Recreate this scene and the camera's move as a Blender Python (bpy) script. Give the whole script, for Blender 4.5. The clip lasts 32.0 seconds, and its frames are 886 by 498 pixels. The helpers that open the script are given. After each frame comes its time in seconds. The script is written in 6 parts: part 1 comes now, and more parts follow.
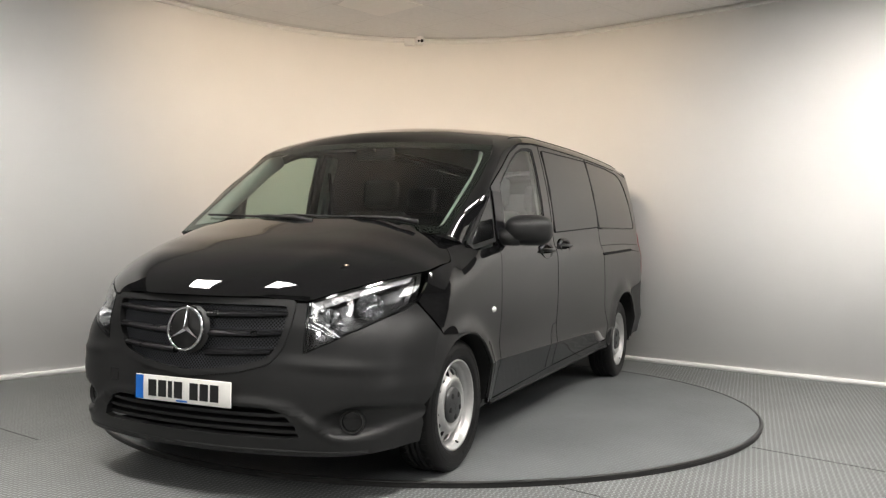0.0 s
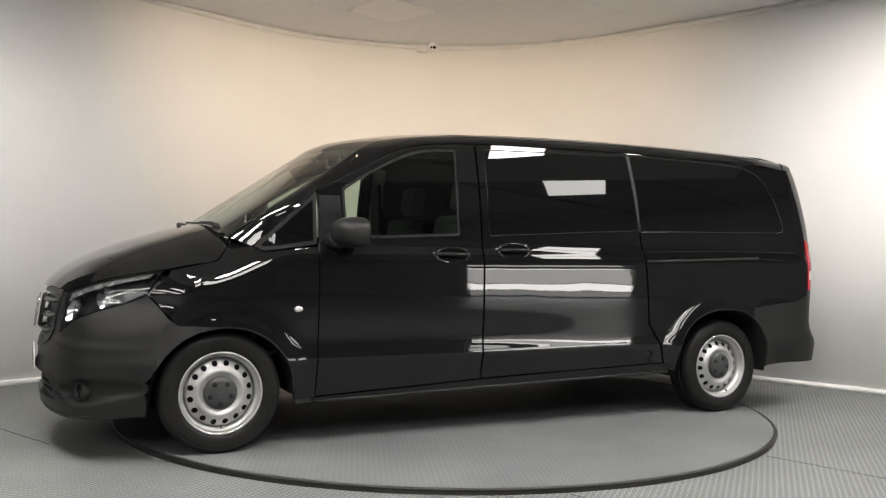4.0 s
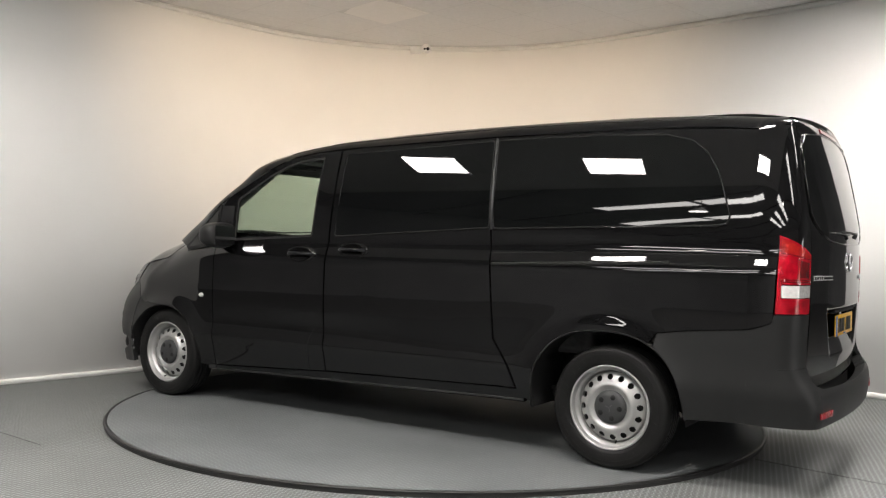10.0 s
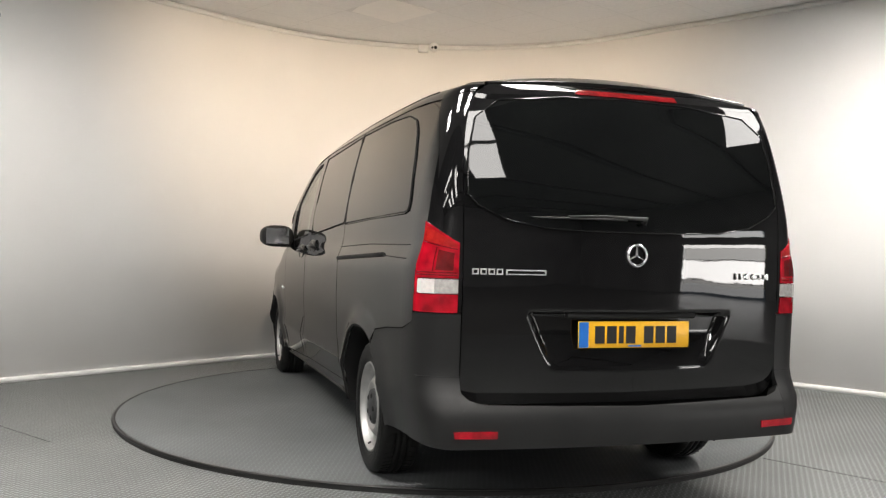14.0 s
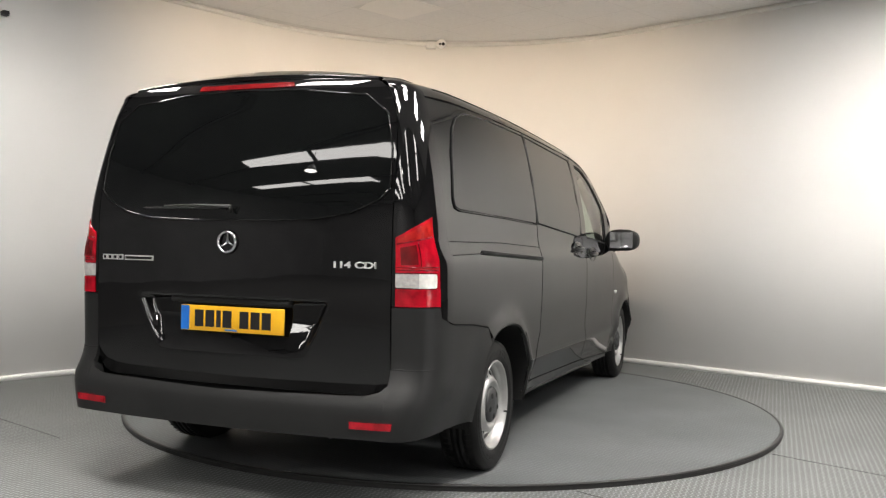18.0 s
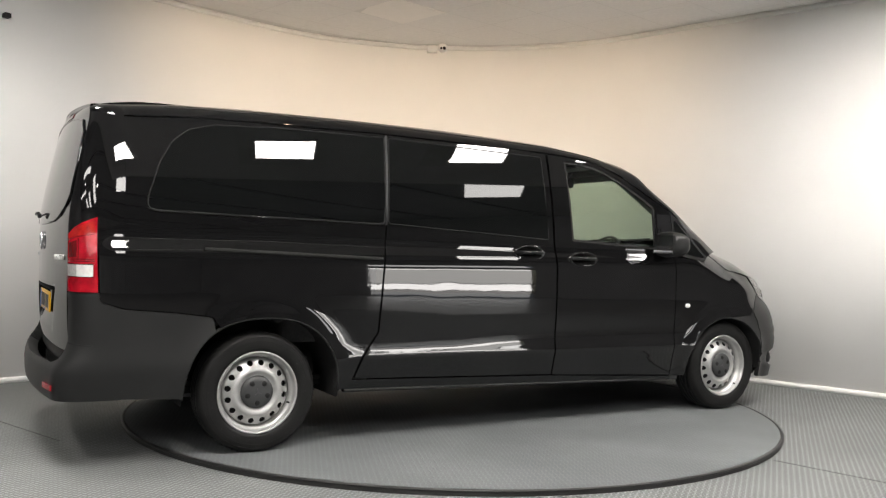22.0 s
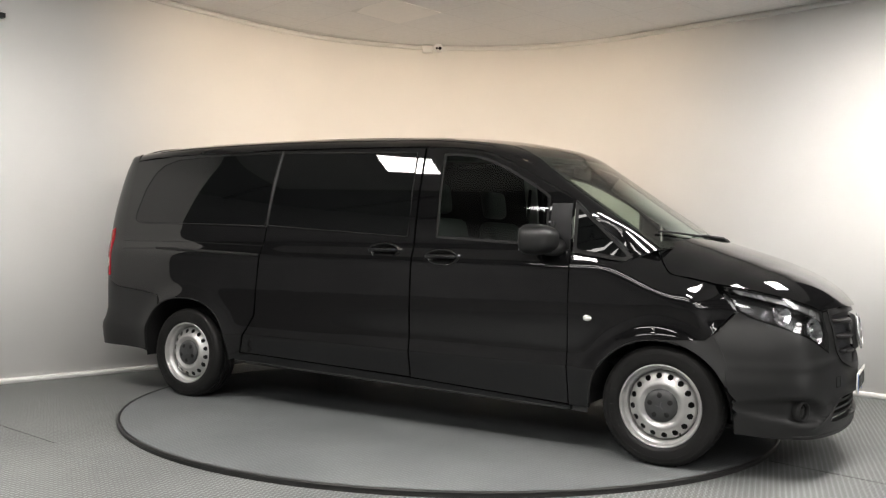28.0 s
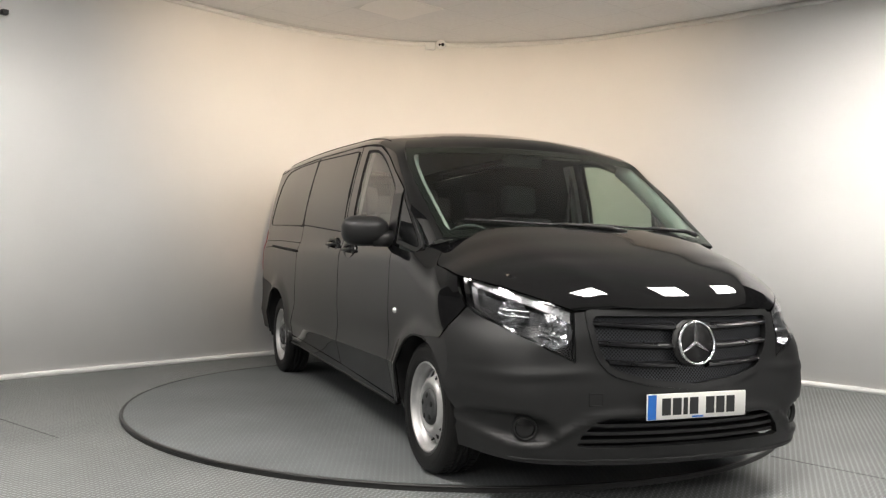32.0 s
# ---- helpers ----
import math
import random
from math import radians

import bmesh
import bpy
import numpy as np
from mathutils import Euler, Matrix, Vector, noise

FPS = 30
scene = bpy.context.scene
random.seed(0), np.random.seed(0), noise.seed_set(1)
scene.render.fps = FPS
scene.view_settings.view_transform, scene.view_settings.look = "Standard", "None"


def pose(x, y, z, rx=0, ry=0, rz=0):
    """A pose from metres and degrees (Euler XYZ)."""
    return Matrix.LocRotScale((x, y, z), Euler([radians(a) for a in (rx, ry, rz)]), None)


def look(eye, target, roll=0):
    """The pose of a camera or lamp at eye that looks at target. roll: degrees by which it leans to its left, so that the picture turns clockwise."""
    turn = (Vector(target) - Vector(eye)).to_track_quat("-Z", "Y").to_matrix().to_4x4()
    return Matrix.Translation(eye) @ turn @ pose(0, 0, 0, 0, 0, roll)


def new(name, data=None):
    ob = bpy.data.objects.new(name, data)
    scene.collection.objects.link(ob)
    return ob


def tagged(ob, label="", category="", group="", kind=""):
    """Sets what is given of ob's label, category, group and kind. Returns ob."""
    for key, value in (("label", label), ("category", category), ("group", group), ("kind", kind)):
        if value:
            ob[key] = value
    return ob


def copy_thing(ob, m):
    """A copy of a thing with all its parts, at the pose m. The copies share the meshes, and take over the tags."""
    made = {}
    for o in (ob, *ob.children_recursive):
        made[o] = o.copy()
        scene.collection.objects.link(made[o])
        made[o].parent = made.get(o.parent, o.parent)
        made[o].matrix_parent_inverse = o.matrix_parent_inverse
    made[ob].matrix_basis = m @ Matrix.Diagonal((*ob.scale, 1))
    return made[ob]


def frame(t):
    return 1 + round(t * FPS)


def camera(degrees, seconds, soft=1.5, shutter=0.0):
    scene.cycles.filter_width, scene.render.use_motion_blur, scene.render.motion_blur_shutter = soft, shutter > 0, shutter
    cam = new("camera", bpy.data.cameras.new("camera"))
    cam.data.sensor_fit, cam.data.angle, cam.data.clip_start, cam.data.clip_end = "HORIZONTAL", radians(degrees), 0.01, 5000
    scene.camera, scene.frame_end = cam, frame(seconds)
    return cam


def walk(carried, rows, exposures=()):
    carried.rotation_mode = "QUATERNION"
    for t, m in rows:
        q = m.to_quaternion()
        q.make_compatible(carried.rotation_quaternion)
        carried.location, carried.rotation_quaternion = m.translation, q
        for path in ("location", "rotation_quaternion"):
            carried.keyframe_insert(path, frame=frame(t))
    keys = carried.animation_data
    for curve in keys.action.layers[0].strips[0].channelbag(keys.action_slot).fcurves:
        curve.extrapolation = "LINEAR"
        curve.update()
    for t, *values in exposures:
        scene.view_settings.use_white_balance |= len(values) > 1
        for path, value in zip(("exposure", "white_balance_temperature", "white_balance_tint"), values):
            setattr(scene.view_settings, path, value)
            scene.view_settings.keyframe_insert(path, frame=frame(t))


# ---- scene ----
cam = camera(54.21, 32.0, soft=1.3)

PATH = [  # seconds, x, y, z, pitch, lean, yaw
    (0.0, 0.025, -6.128, 1.081, -0.28, 0.88, -0.27),
    (0.5, 0.020, -6.132, 1.081, -0.22, 0.89, -0.25),
    (1.0, 0.030, -6.129, 1.080, -0.22, 0.97, -0.22),
    (1.5, 0.029, -6.130, 1.080, -0.27, 0.97, -0.07),
    (2.0, 0.025, -6.132, 1.080, -0.19, 0.95, 0.10),
    (2.5, 0.027, -6.132, 1.079, -0.06, 1.01, 0.20),
    (3.0, 0.031, -6.128, 1.079, 0.08, 0.94, 0.32),
    (3.5, 0.036, -6.123, 1.073, 0.15, 0.96, 0.46),
    (4.0, 0.034, -6.114, 1.073, 0.18, 1.04, 0.58),
    (4.5, 0.031, -6.123, 1.076, 0.19, 1.18, 0.63),
    (6.5, 0.030, -6.123, 1.076, 0.32, 1.43, 0.21),
    (7.0, 0.028, -6.130, 1.078, 0.36, 1.44, -0.01),
    (7.5, 0.028, -6.137, 1.081, 0.39, 1.42, -0.07),
    (8.0, 0.029, -6.145, 1.086, 0.34, 1.33, 0.04),
    (8.5, 0.029, -6.140, 1.094, 0.22, 1.42, 0.11),
    (9.0, 0.024, -6.129, 1.097, 0.20, 1.40, 0.14),
    (9.5, 0.024, -6.129, 1.096, 0.19, 1.35, 0.08),
    (10.0, 0.027, -6.134, 1.096, 0.13, 1.35, 0.03),
    (10.5, 0.029, -6.139, 1.095, 0.04, 1.43, 0.05),
    (11.0, 0.030, -6.136, 1.091, 0.08, 1.49, 0.04),
    (11.5, 0.032, -6.130, 1.088, 0.15, 1.51, 0.02),
    (12.0, 0.037, -6.133, 1.087, 0.18, 1.45, 0.06),
    (12.5, 0.036, -6.133, 1.085, 0.18, 1.37, 0.16),
    (13.0, 0.028, -6.131, 1.087, 0.07, 1.42, 0.37),
    (13.5, 0.028, -6.132, 1.090, 0.02, 1.43, 0.47),
    (14.0, 0.029, -6.134, 1.088, 0.08, 1.42, 0.53),
    (14.5, 0.030, -6.134, 1.090, 0.23, 1.24, 0.48),
    (16.5, 0.027, -6.133, 1.087, 0.03, 1.51, 0.75),
    (17.0, 0.036, -6.137, 1.087, 0.07, 1.39, 0.89),
    (17.5, 0.043, -6.136, 1.088, -0.05, 1.39, 0.99),
    (18.0, 0.037, -6.138, 1.085, -0.14, 1.25, 1.12),
    (18.5, 0.029, -6.134, 1.080, 0.03, 1.22, 1.09),
    (19.0, 0.033, -6.130, 1.077, 0.17, 1.35, 1.11),
    (19.5, 0.034, -6.131, 1.078, 0.17, 1.34, 1.12),
    (20.0, 0.029, -6.138, 1.081, 0.01, 1.44, 1.19),
    (20.5, 0.028, -6.138, 1.080, -0.06, 1.35, 1.22),
    (21.0, 0.030, -6.133, 1.081, 0.00, 1.38, 1.17),
    (21.5, 0.029, -6.135, 1.082, 0.11, 1.38, 1.11),
    (22.0, 0.031, -6.134, 1.086, 0.12, 1.51, 1.11),
    (22.5, 0.038, -6.130, 1.092, 0.00, 1.51, 1.15),
    (23.0, 0.037, -6.138, 1.090, -0.02, 1.45, 1.04),
    (23.5, 0.033, -6.142, 1.092, 0.04, 1.48, 0.91),
    (24.0, 0.034, -6.137, 1.092, 0.10, 1.51, 0.86),
    (24.5, 0.030, -6.133, 1.092, 0.10, 1.53, 0.89),
    (25.0, 0.022, -6.129, 1.093, 0.08, 1.66, 0.92),
    (25.5, 0.019, -6.126, 1.092, 0.10, 1.65, 0.92),
    (27.5, 0.020, -6.125, 1.096, 0.09, 1.27, 0.83),
    (28.0, 0.022, -6.127, 1.096, 0.08, 1.47, 0.78),
    (28.5, 0.028, -6.126, 1.099, 0.08, 1.43, 0.80),
    (29.0, 0.028, -6.123, 1.099, 0.08, 1.36, 0.79),
    (29.5, 0.029, -6.124, 1.096, -0.05, 1.45, 0.86),
    (30.0, 0.032, -6.130, 1.091, -0.19, 1.53, 0.95),
    (30.5, 0.029, -6.129, 1.088, -0.11, 1.37, 0.98),
    (31.0, 0.031, -6.132, 1.088, 0.00, 1.48, 0.97),
    (31.5, 0.037, -6.135, 1.087, 0.01, 1.56, 0.95),
    (32.0, 0.035, -6.134, 1.085, -0.09, 1.46, 1.03),
]
walk(cam, [(t, pose(x, y, z, 0, 0, yaw) @ pose(0, 0, 0, 90 + pitch) @ pose(0, 0, 0, 0, 0, lean))
           for t, x, y, z, pitch, lean, yaw in PATH],
     [(0.0, 1.53), (8.0, 1.55), (10.5, 1.61), (14.0, 1.66), (20.0, 1.66), (25.0, 1.59), (28.0, 1.61), (32.0, 1.61)])

# ---- light and exposure ----
world = bpy.data.worlds.new("world")
world.use_nodes = True
scene.world = world
sky = world.node_tree.nodes.new("ShaderNodeTexSky")
sky.sky_type, sky.sun_disc, sky.sun_elevation, sky.sun_rotation = "NISHITA", False, radians(35), radians(200)
world.node_tree.links.new(sky.outputs[0], world.node_tree.nodes["Background"].inputs[0])
world.node_tree.nodes["Background"].inputs[1].default_value = 0.05
LED_POWER = 23.3          # glow of the ceiling panels
ROOFLIGHT_GLOW = 5.0      # daylight of the roof lights, a square metre
DOOR_GLOW = 6.5           # daylight through the loading door, a square metre
SPOT_WATTS = 175.0         # unseen warm spot, added for the glow on the back wall
# Ceiling panels in two rows that run parallel to the two walls.
PANELS = [(-0.15, -4.20), (1.05, -2.98), (2.48, -1.68), (3.46, -0.70), (-1.50, -3.12), (-2.85, -1.85)]
# Roof lights of the shed: start, end and width of each strip.
ROOFLIGHTS = [((2.6, -8.3), (5.3, -12.4), 0.95), ((-2.4, -11.4), (0.3, -16.3), 0.95), ((-4.4, -13.3), (-2.0, -18.6), 0.95), ((-6.6, -14.6), (-4.4, -19.0), 0.95),
              ((-10.7, -9.0), (-5.05, -10.5), 0.65), ((-13.6, -12.2), (-7.1, -12.7), 0.75), ((7.0, -3.1), (11.3, -5.7), 1.2)]


def lamp(name, kind, m, watts, colour=(1, 1, 1), **more):
    data = bpy.data.lights.new(name, kind)
    data.energy, data.color = watts, colour
    if kind == "AREA":
        data.shape, data.size, data.size_y = "RECTANGLE", more["size"][0], more["size"][1]
    if kind == "SPOT":
        data.spot_size, data.spot_blend, data.shadow_soft_size = radians(more["angle"]), 1.0, 0.01
    ob = new(name, data)
    ob.matrix_world = m
    return ob


for (ax, ay), (bx, by), wide in ROOFLIGHTS:
    run, turn = math.hypot(bx - ax, by - ay), math.degrees(math.atan2(by - ay, bx - ax))
    for share in (0.25, 0.75):
        lamp("roof_light_daylight", "AREA", pose(ax + (bx - ax) * share, ay + (by - ay) * share, 6.36, 0, 0, turn), ROOFLIGHT_GLOW * math.pi * run * 0.47 * wide, (1.0, 0.97, 0.93), size=(run * 0.47, wide))
for low, high, share in ((0.05, 0.44, 0.15), (0.47, 0.86, 0.85), (0.90, 1.51, 0.28), (1.54, 1.78, 0.7), (2.45, 3.05, 0.3)):
    lamp("loading_door_daylight", "AREA", pose(15.85, -10.1, (low + high) / 2, 90, 0, 90), DOOR_GLOW * share * math.pi * 4.9 * (high - low), (1.0, 0.97, 0.94), size=(4.9, high - low))
# Added spot: makes the warm glow on the back wall, not a known fitting.
lamp("added_warm_spot", "SPOT", look((-0.30, -1.60, 3.08), (-0.40, 3.2, 2.95)), SPOT_WATTS, (1.0, 0.77, 0.55), angle=98)

# ---- materials ----
def material(name, base=(0.5, 0.5, 0.5), rough=0.5, metal=0.0, **more):
    """A principled material: returns it with its tree, its shader and a texture coordinate node."""
    mat = bpy.data.materials.new(name)
    mat.use_nodes = True
    tree = mat.node_tree
    shader = tree.nodes["Principled BSDF"]
    shader.inputs["Base Color"].default_value = (*base, 1)
    shader.inputs["Roughness"].default_value = rough
    shader.inputs["Metallic"].default_value = metal
    for key, value in more.items():
        shader.inputs[key.replace("_", " ")].default_value = value
    coords = tree.nodes.new("ShaderNodeTexCoord")
    return mat, tree, shader, coords


def math_node(tree, op, a, b=None):
    node = tree.nodes.new("ShaderNodeMath")
    node.operation = op
    for slot, value in enumerate((a, b)):
        if value is None:
            continue
        if isinstance(value, (int, float)):
            node.inputs[slot].default_value = value
        else:
            tree.links.new(value, node.inputs[slot])
    return node.outputs[0]


def grain(tree, shader, coords, scale, low, high, strength=0.1, bump_scale=None, distance=0.002, rough=None, detail=5.0):
    """Mottled colour between low and high, a fine relief and, if asked, an uneven gloss."""
    spots = tree.nodes.new("ShaderNodeTexNoise")
    spots.inputs["Scale"].default_value, spots.inputs["Detail"].default_value = scale, detail
    tree.links.new(coords.outputs["Object"], spots.inputs["Vector"])
    ramp = tree.nodes.new("ShaderNodeValToRGB")
    ramp.color_ramp.elements[0].position, ramp.color_ramp.elements[1].position = 0.3, 0.7
    ramp.color_ramp.elements[0].color, ramp.color_ramp.elements[1].color = (*low, 1), (*high, 1)
    tree.links.new(spots.outputs["Fac"], ramp.inputs["Fac"])
    tree.links.new(ramp.outputs["Color"], shader.inputs["Base Color"])
    fine = tree.nodes.new("ShaderNodeTexNoise")
    fine.inputs["Scale"].default_value, fine.inputs["Detail"].default_value = bump_scale or scale * 12, 3
    tree.links.new(coords.outputs["Object"], fine.inputs["Vector"])
    bump = tree.nodes.new("ShaderNodeBump")
    bump.inputs["Strength"].default_value, bump.inputs["Distance"].default_value = strength, distance
    tree.links.new(fine.outputs["Fac"], bump.inputs["Height"])
    tree.links.new(bump.outputs["Normal"], shader.inputs["Normal"])
    if rough:
        span = tree.nodes.new("ShaderNodeMapRange")
        span.inputs["To Min"].default_value, span.inputs["To Max"].default_value = rough
        tree.links.new(spots.outputs["Fac"], span.inputs["Value"])
        tree.links.new(span.outputs["Result"], shader.inputs["Roughness"])
    return bump, spots


def simple(name, low, high, scale=20.0, rough=(0.4, 0.6), metal=0.0, strength=0.1, bump_scale=None, distance=0.002, **more):
    mat, tree, shader, coords = material(name, low, rough[0], metal, **more)
    grain(tree, shader, coords, scale, low, high, strength, bump_scale, distance, rough)
    return mat


def tread_plate(name, low, high, worn_share=1.0, gloss=0.1):
    """Grey vinyl with a pattern of small raised dashes, turned by a quarter from one to the next."""
    mat, tree, shader, coords = material(name, low, 0.5)
    bump, spots = grain(tree, shader, coords, 1.3, low, high, 0.12, 90.0, 0.001, (0.50, 0.66))
    shader.inputs["Specular IOR Level"].default_value = gloss
    turn = tree.nodes.new("ShaderNodeMapping")
    turn.inputs["Rotation"].default_value = (0, 0, radians(20))
    turn.inputs["Scale"].default_value = (36, 36, 36)
    tree.links.new(coords.outputs["Object"], turn.inputs["Vector"])
    split = tree.nodes.new("ShaderNodeSeparateXYZ")
    tree.links.new(turn.outputs["Vector"], split.inputs[0])
    u, v = split.outputs[0], split.outputs[1]
    fu = math_node(tree, "ABSOLUTE", math_node(tree, "SUBTRACT", math_node(tree, "FRACT", u), 0.5))
    fv = math_node(tree, "ABSOLUTE", math_node(tree, "SUBTRACT", math_node(tree, "FRACT", v), 0.5))
    odd = math_node(tree, "MODULO", math_node(tree, "ABSOLUTE", math_node(tree, "ADD", math_node(tree, "FLOOR", u), math_node(tree, "FLOOR", v))), 2)
    even = math_node(tree, "SUBTRACT", 1.0, odd)

    def dash(a, b):
        return math_node(tree, "MULTIPLY", math_node(tree, "LESS_THAN", a, 0.42), math_node(tree, "LESS_THAN", b, 0.15))

    height = math_node(tree, "ADD", math_node(tree, "MULTIPLY", odd, dash(fu, fv)), math_node(tree, "MULTIPLY", even, dash(fv, fu)))
    second = tree.nodes.new("ShaderNodeBump")
    second.inputs["Strength"].default_value, second.inputs["Distance"].default_value = 1.0, 0.0026
    tree.links.new(height, second.inputs["Height"])
    tree.links.new(bump.outputs["Normal"], second.inputs["Normal"])
    tree.links.new(second.outputs["Normal"], shader.inputs["Normal"])
    # The raised dashes are rubbed paler than the ground between them.
    ramp = next(n for n in tree.nodes if n.type == "VALTORGB")
    worn = tree.nodes.new("ShaderNodeMix")
    worn.data_type, worn.blend_type = "RGBA", "MULTIPLY"
    worn.inputs[0].default_value = 1.0
    shade = math_node(tree, "ADD", math_node(tree, "MULTIPLY", height, worn_share), 1.0 - 0.34 * worn_share)
    tree.links.new(ramp.outputs["Color"], worn.inputs[6])
    tree.links.new(shade, worn.inputs[7])
    tree.links.new(worn.outputs[2], shader.inputs["Base Color"])
    return mat


def pane(name, tint, mirror=0.08):
    """Thin glass: it lets light through with a tint and mirrors by its angle."""
    mat = bpy.data.materials.new(name)
    mat.use_nodes = True
    tree = mat.node_tree
    tree.nodes.remove(tree.nodes["Principled BSDF"])
    clear = tree.nodes.new("ShaderNodeBsdfTransparent")
    clear.inputs["Color"].default_value = (*tint, 1)
    gloss = tree.nodes.new("ShaderNodeBsdfGlossy")
    gloss.inputs["Roughness"].default_value = 0.01
    angle = tree.nodes.new("ShaderNodeLayerWeight")
    angle.inputs["Blend"].default_value = 0.5
    share = math_node(tree, "ADD", math_node(tree, "MULTIPLY", math_node(tree, "POWER", angle.outputs["Facing"], 4.0), 0.9), mirror)
    mix = tree.nodes.new("ShaderNodeMixShader")
    tree.links.new(share, mix.inputs[0])
    tree.links.new(clear.outputs[0], mix.inputs[1])
    tree.links.new(gloss.outputs[0], mix.inputs[2])
    tree.links.new(mix.outputs[0], tree.nodes["Material Output"].inputs["Surface"])
    return mat


def glowing(name, colour, strength):
    mat, tree, shader, coords = material(name, (0.8, 0.8, 0.8), 0.4)
    shader.inputs["Emission Color"].default_value = (*colour, 1)
    shader.inputs["Emission Strength"].default_value = strength
    return mat


M_WALL = simple("wall_vinyl", (0.85, 0.84, 0.82), (0.89, 0.88, 0.86), 1.1, (0.62, 0.75), strength=0.06, bump_scale=160, distance=0.001, Specular_IOR_Level=0.25)
M_TRIM = simple("white_painted_trim", (0.74, 0.73, 0.71), (0.80, 0.79, 0.77), 6, (0.35, 0.5), strength=0.05)
M_CEIL = simple("ceiling_tile", (0.82, 0.81, 0.795), (0.87, 0.86, 0.845), 30, (0.85, 0.95), strength=0.35, bump_scale=260)
M_CEIL_NEW = simple("ceiling_tile_blank", (0.90, 0.88, 0.85), (0.93, 0.91, 0.88), 12, (0.5, 0.6), strength=0.05)
M_GRID = simple("ceiling_grid", (0.70, 0.69, 0.67), (0.75, 0.74, 0.72), 15, (0.4, 0.5))
M_FLOOR = tread_plate("floor_tread_vinyl", (0.148, 0.154, 0.154), (0.206, 0.213, 0.212), 0.75, 0.36)
M_DECK = tread_plate("turntable_tread_vinyl", (0.130, 0.138, 0.141), (0.180, 0.190, 0.193), 0.22, 0.09)
M_SEAM = simple("floor_seam", (0.03, 0.03, 0.03), (0.05, 0.05, 0.05), 20, (0.6, 0.8))
M_EDGE = simple("turntable_edge_rubber", (0.018, 0.018, 0.018), (0.035, 0.034, 0.032), 9, (0.45, 0.65), strength=0.2)
M_EDGE_TOP = simple("turntable_edge_trim", (0.010, 0.010, 0.010), (0.026, 0.0255, 0.025), 7, (0.35, 0.55), strength=0.2)
M_LED = glowing("led_panel_diffuser", (1.0, 0.955, 0.91), LED_POWER)
M_LAMPGLOW = glowing("bay_lamp_glow", (1.0, 0.95, 0.88), 14.0)
M_CONCRETE = simple("grey_concrete", (0.14, 0.137, 0.133), (0.21, 0.205, 0.20), 0.9, (0.28, 0.42), strength=0.1)
M_SHED = simple("shed_cladding", (0.42, 0.42, 0.425), (0.55, 0.55, 0.55), 0.7, (0.6, 0.8))
M_SHED_ROOF = simple("shed_roof_sheet", (0.18, 0.18, 0.182), (0.25, 0.25, 0.25), 0.8, (0.6, 0.8))
M_STEEL = simple("dark_steel", (0.05, 0.05, 0.055), (0.07, 0.07, 0.075), 5, (0.5, 0.6))
M_PAINT, _tree, _shader, _coords = material("black_car_paint", (0.0046, 0.0046, 0.0049), 0.5, 0.0, Specular_IOR_Level=0.0, Coat_Weight=1.0, Coat_Roughness=0.02, Coat_IOR=1.55)
_peel = _tree.nodes.new("ShaderNodeTexNoise")
_peel.inputs["Scale"].default_value, _peel.inputs["Detail"].default_value = 38, 2
_tree.links.new(_coords.outputs["Object"], _peel.inputs["Vector"])
_bump = _tree.nodes.new("ShaderNodeBump")
_bump.inputs["Strength"].default_value, _bump.inputs["Distance"].default_value = 0.02, 0.002
_tree.links.new(_peel.outputs["Fac"], _bump.inputs["Height"])
_wave = _tree.nodes.new("ShaderNodeTexNoise")
_wave.inputs["Scale"].default_value, _wave.inputs["Detail"].default_value = 3.2, 1
_tree.links.new(_coords.outputs["Object"], _wave.inputs["Vector"])
_sway = _tree.nodes.new("ShaderNodeBump")
_sway.inputs["Strength"].default_value, _sway.inputs["Distance"].default_value = 0.36, 0.003
_tree.links.new(_wave.outputs["Fac"], _sway.inputs["Height"])
_tree.links.new(_bump.outputs["Normal"], _sway.inputs["Normal"])
_tree.links.new(_sway.outputs["Normal"], _shader.inputs["Coat Normal"])
M_BUMPER = simple("dark_grey_bumper_plastic", (0.0128, 0.0130, 0.0131), (0.0168, 0.0170, 0.0171), 5, (0.38, 0.46), strength=0.14, bump_scale=900, distance=0.0006, Specular_IOR_Level=0.32)
M_BLACK = simple("matt_black_plastic", (0.006, 0.006, 0.006), (0.010, 0.010, 0.010), 14, (0.45, 0.6), strength=0.12, bump_scale=500, distance=0.0006)
M_LOUVER = simple("satin_black_louver", (0.006, 0.006, 0.0065), (0.010, 0.010, 0.011), 14, (0.24, 0.34), strength=0.05, Specular_IOR_Level=0.3)
M_GAP = simple("dark_gap", (0.004, 0.004, 0.004), (0.006, 0.006, 0.006), 10, (0.8, 0.9))
M_GLOSSBLACK = simple("gloss_black_trim", (0.004, 0.004, 0.004), (0.006, 0.006, 0.006), 10, (0.05, 0.09), strength=0.0)
M_PRIVACY = simple("dark_privacy_glass", (0.003, 0.0033, 0.0035), (0.004, 0.0045, 0.0045), 3, (0.012, 0.02), strength=0.0, Specular_IOR_Level=0.4)
M_GLASS = pane("green_tinted_glass", (0.66, 0.76, 0.70), 0.06)
M_SCREEN = pane("windscreen_glass", (0.66, 0.76, 0.69), 0.05)
M_CLEAR = pane("clear_lamp_cover", (0.93, 0.94, 0.95))
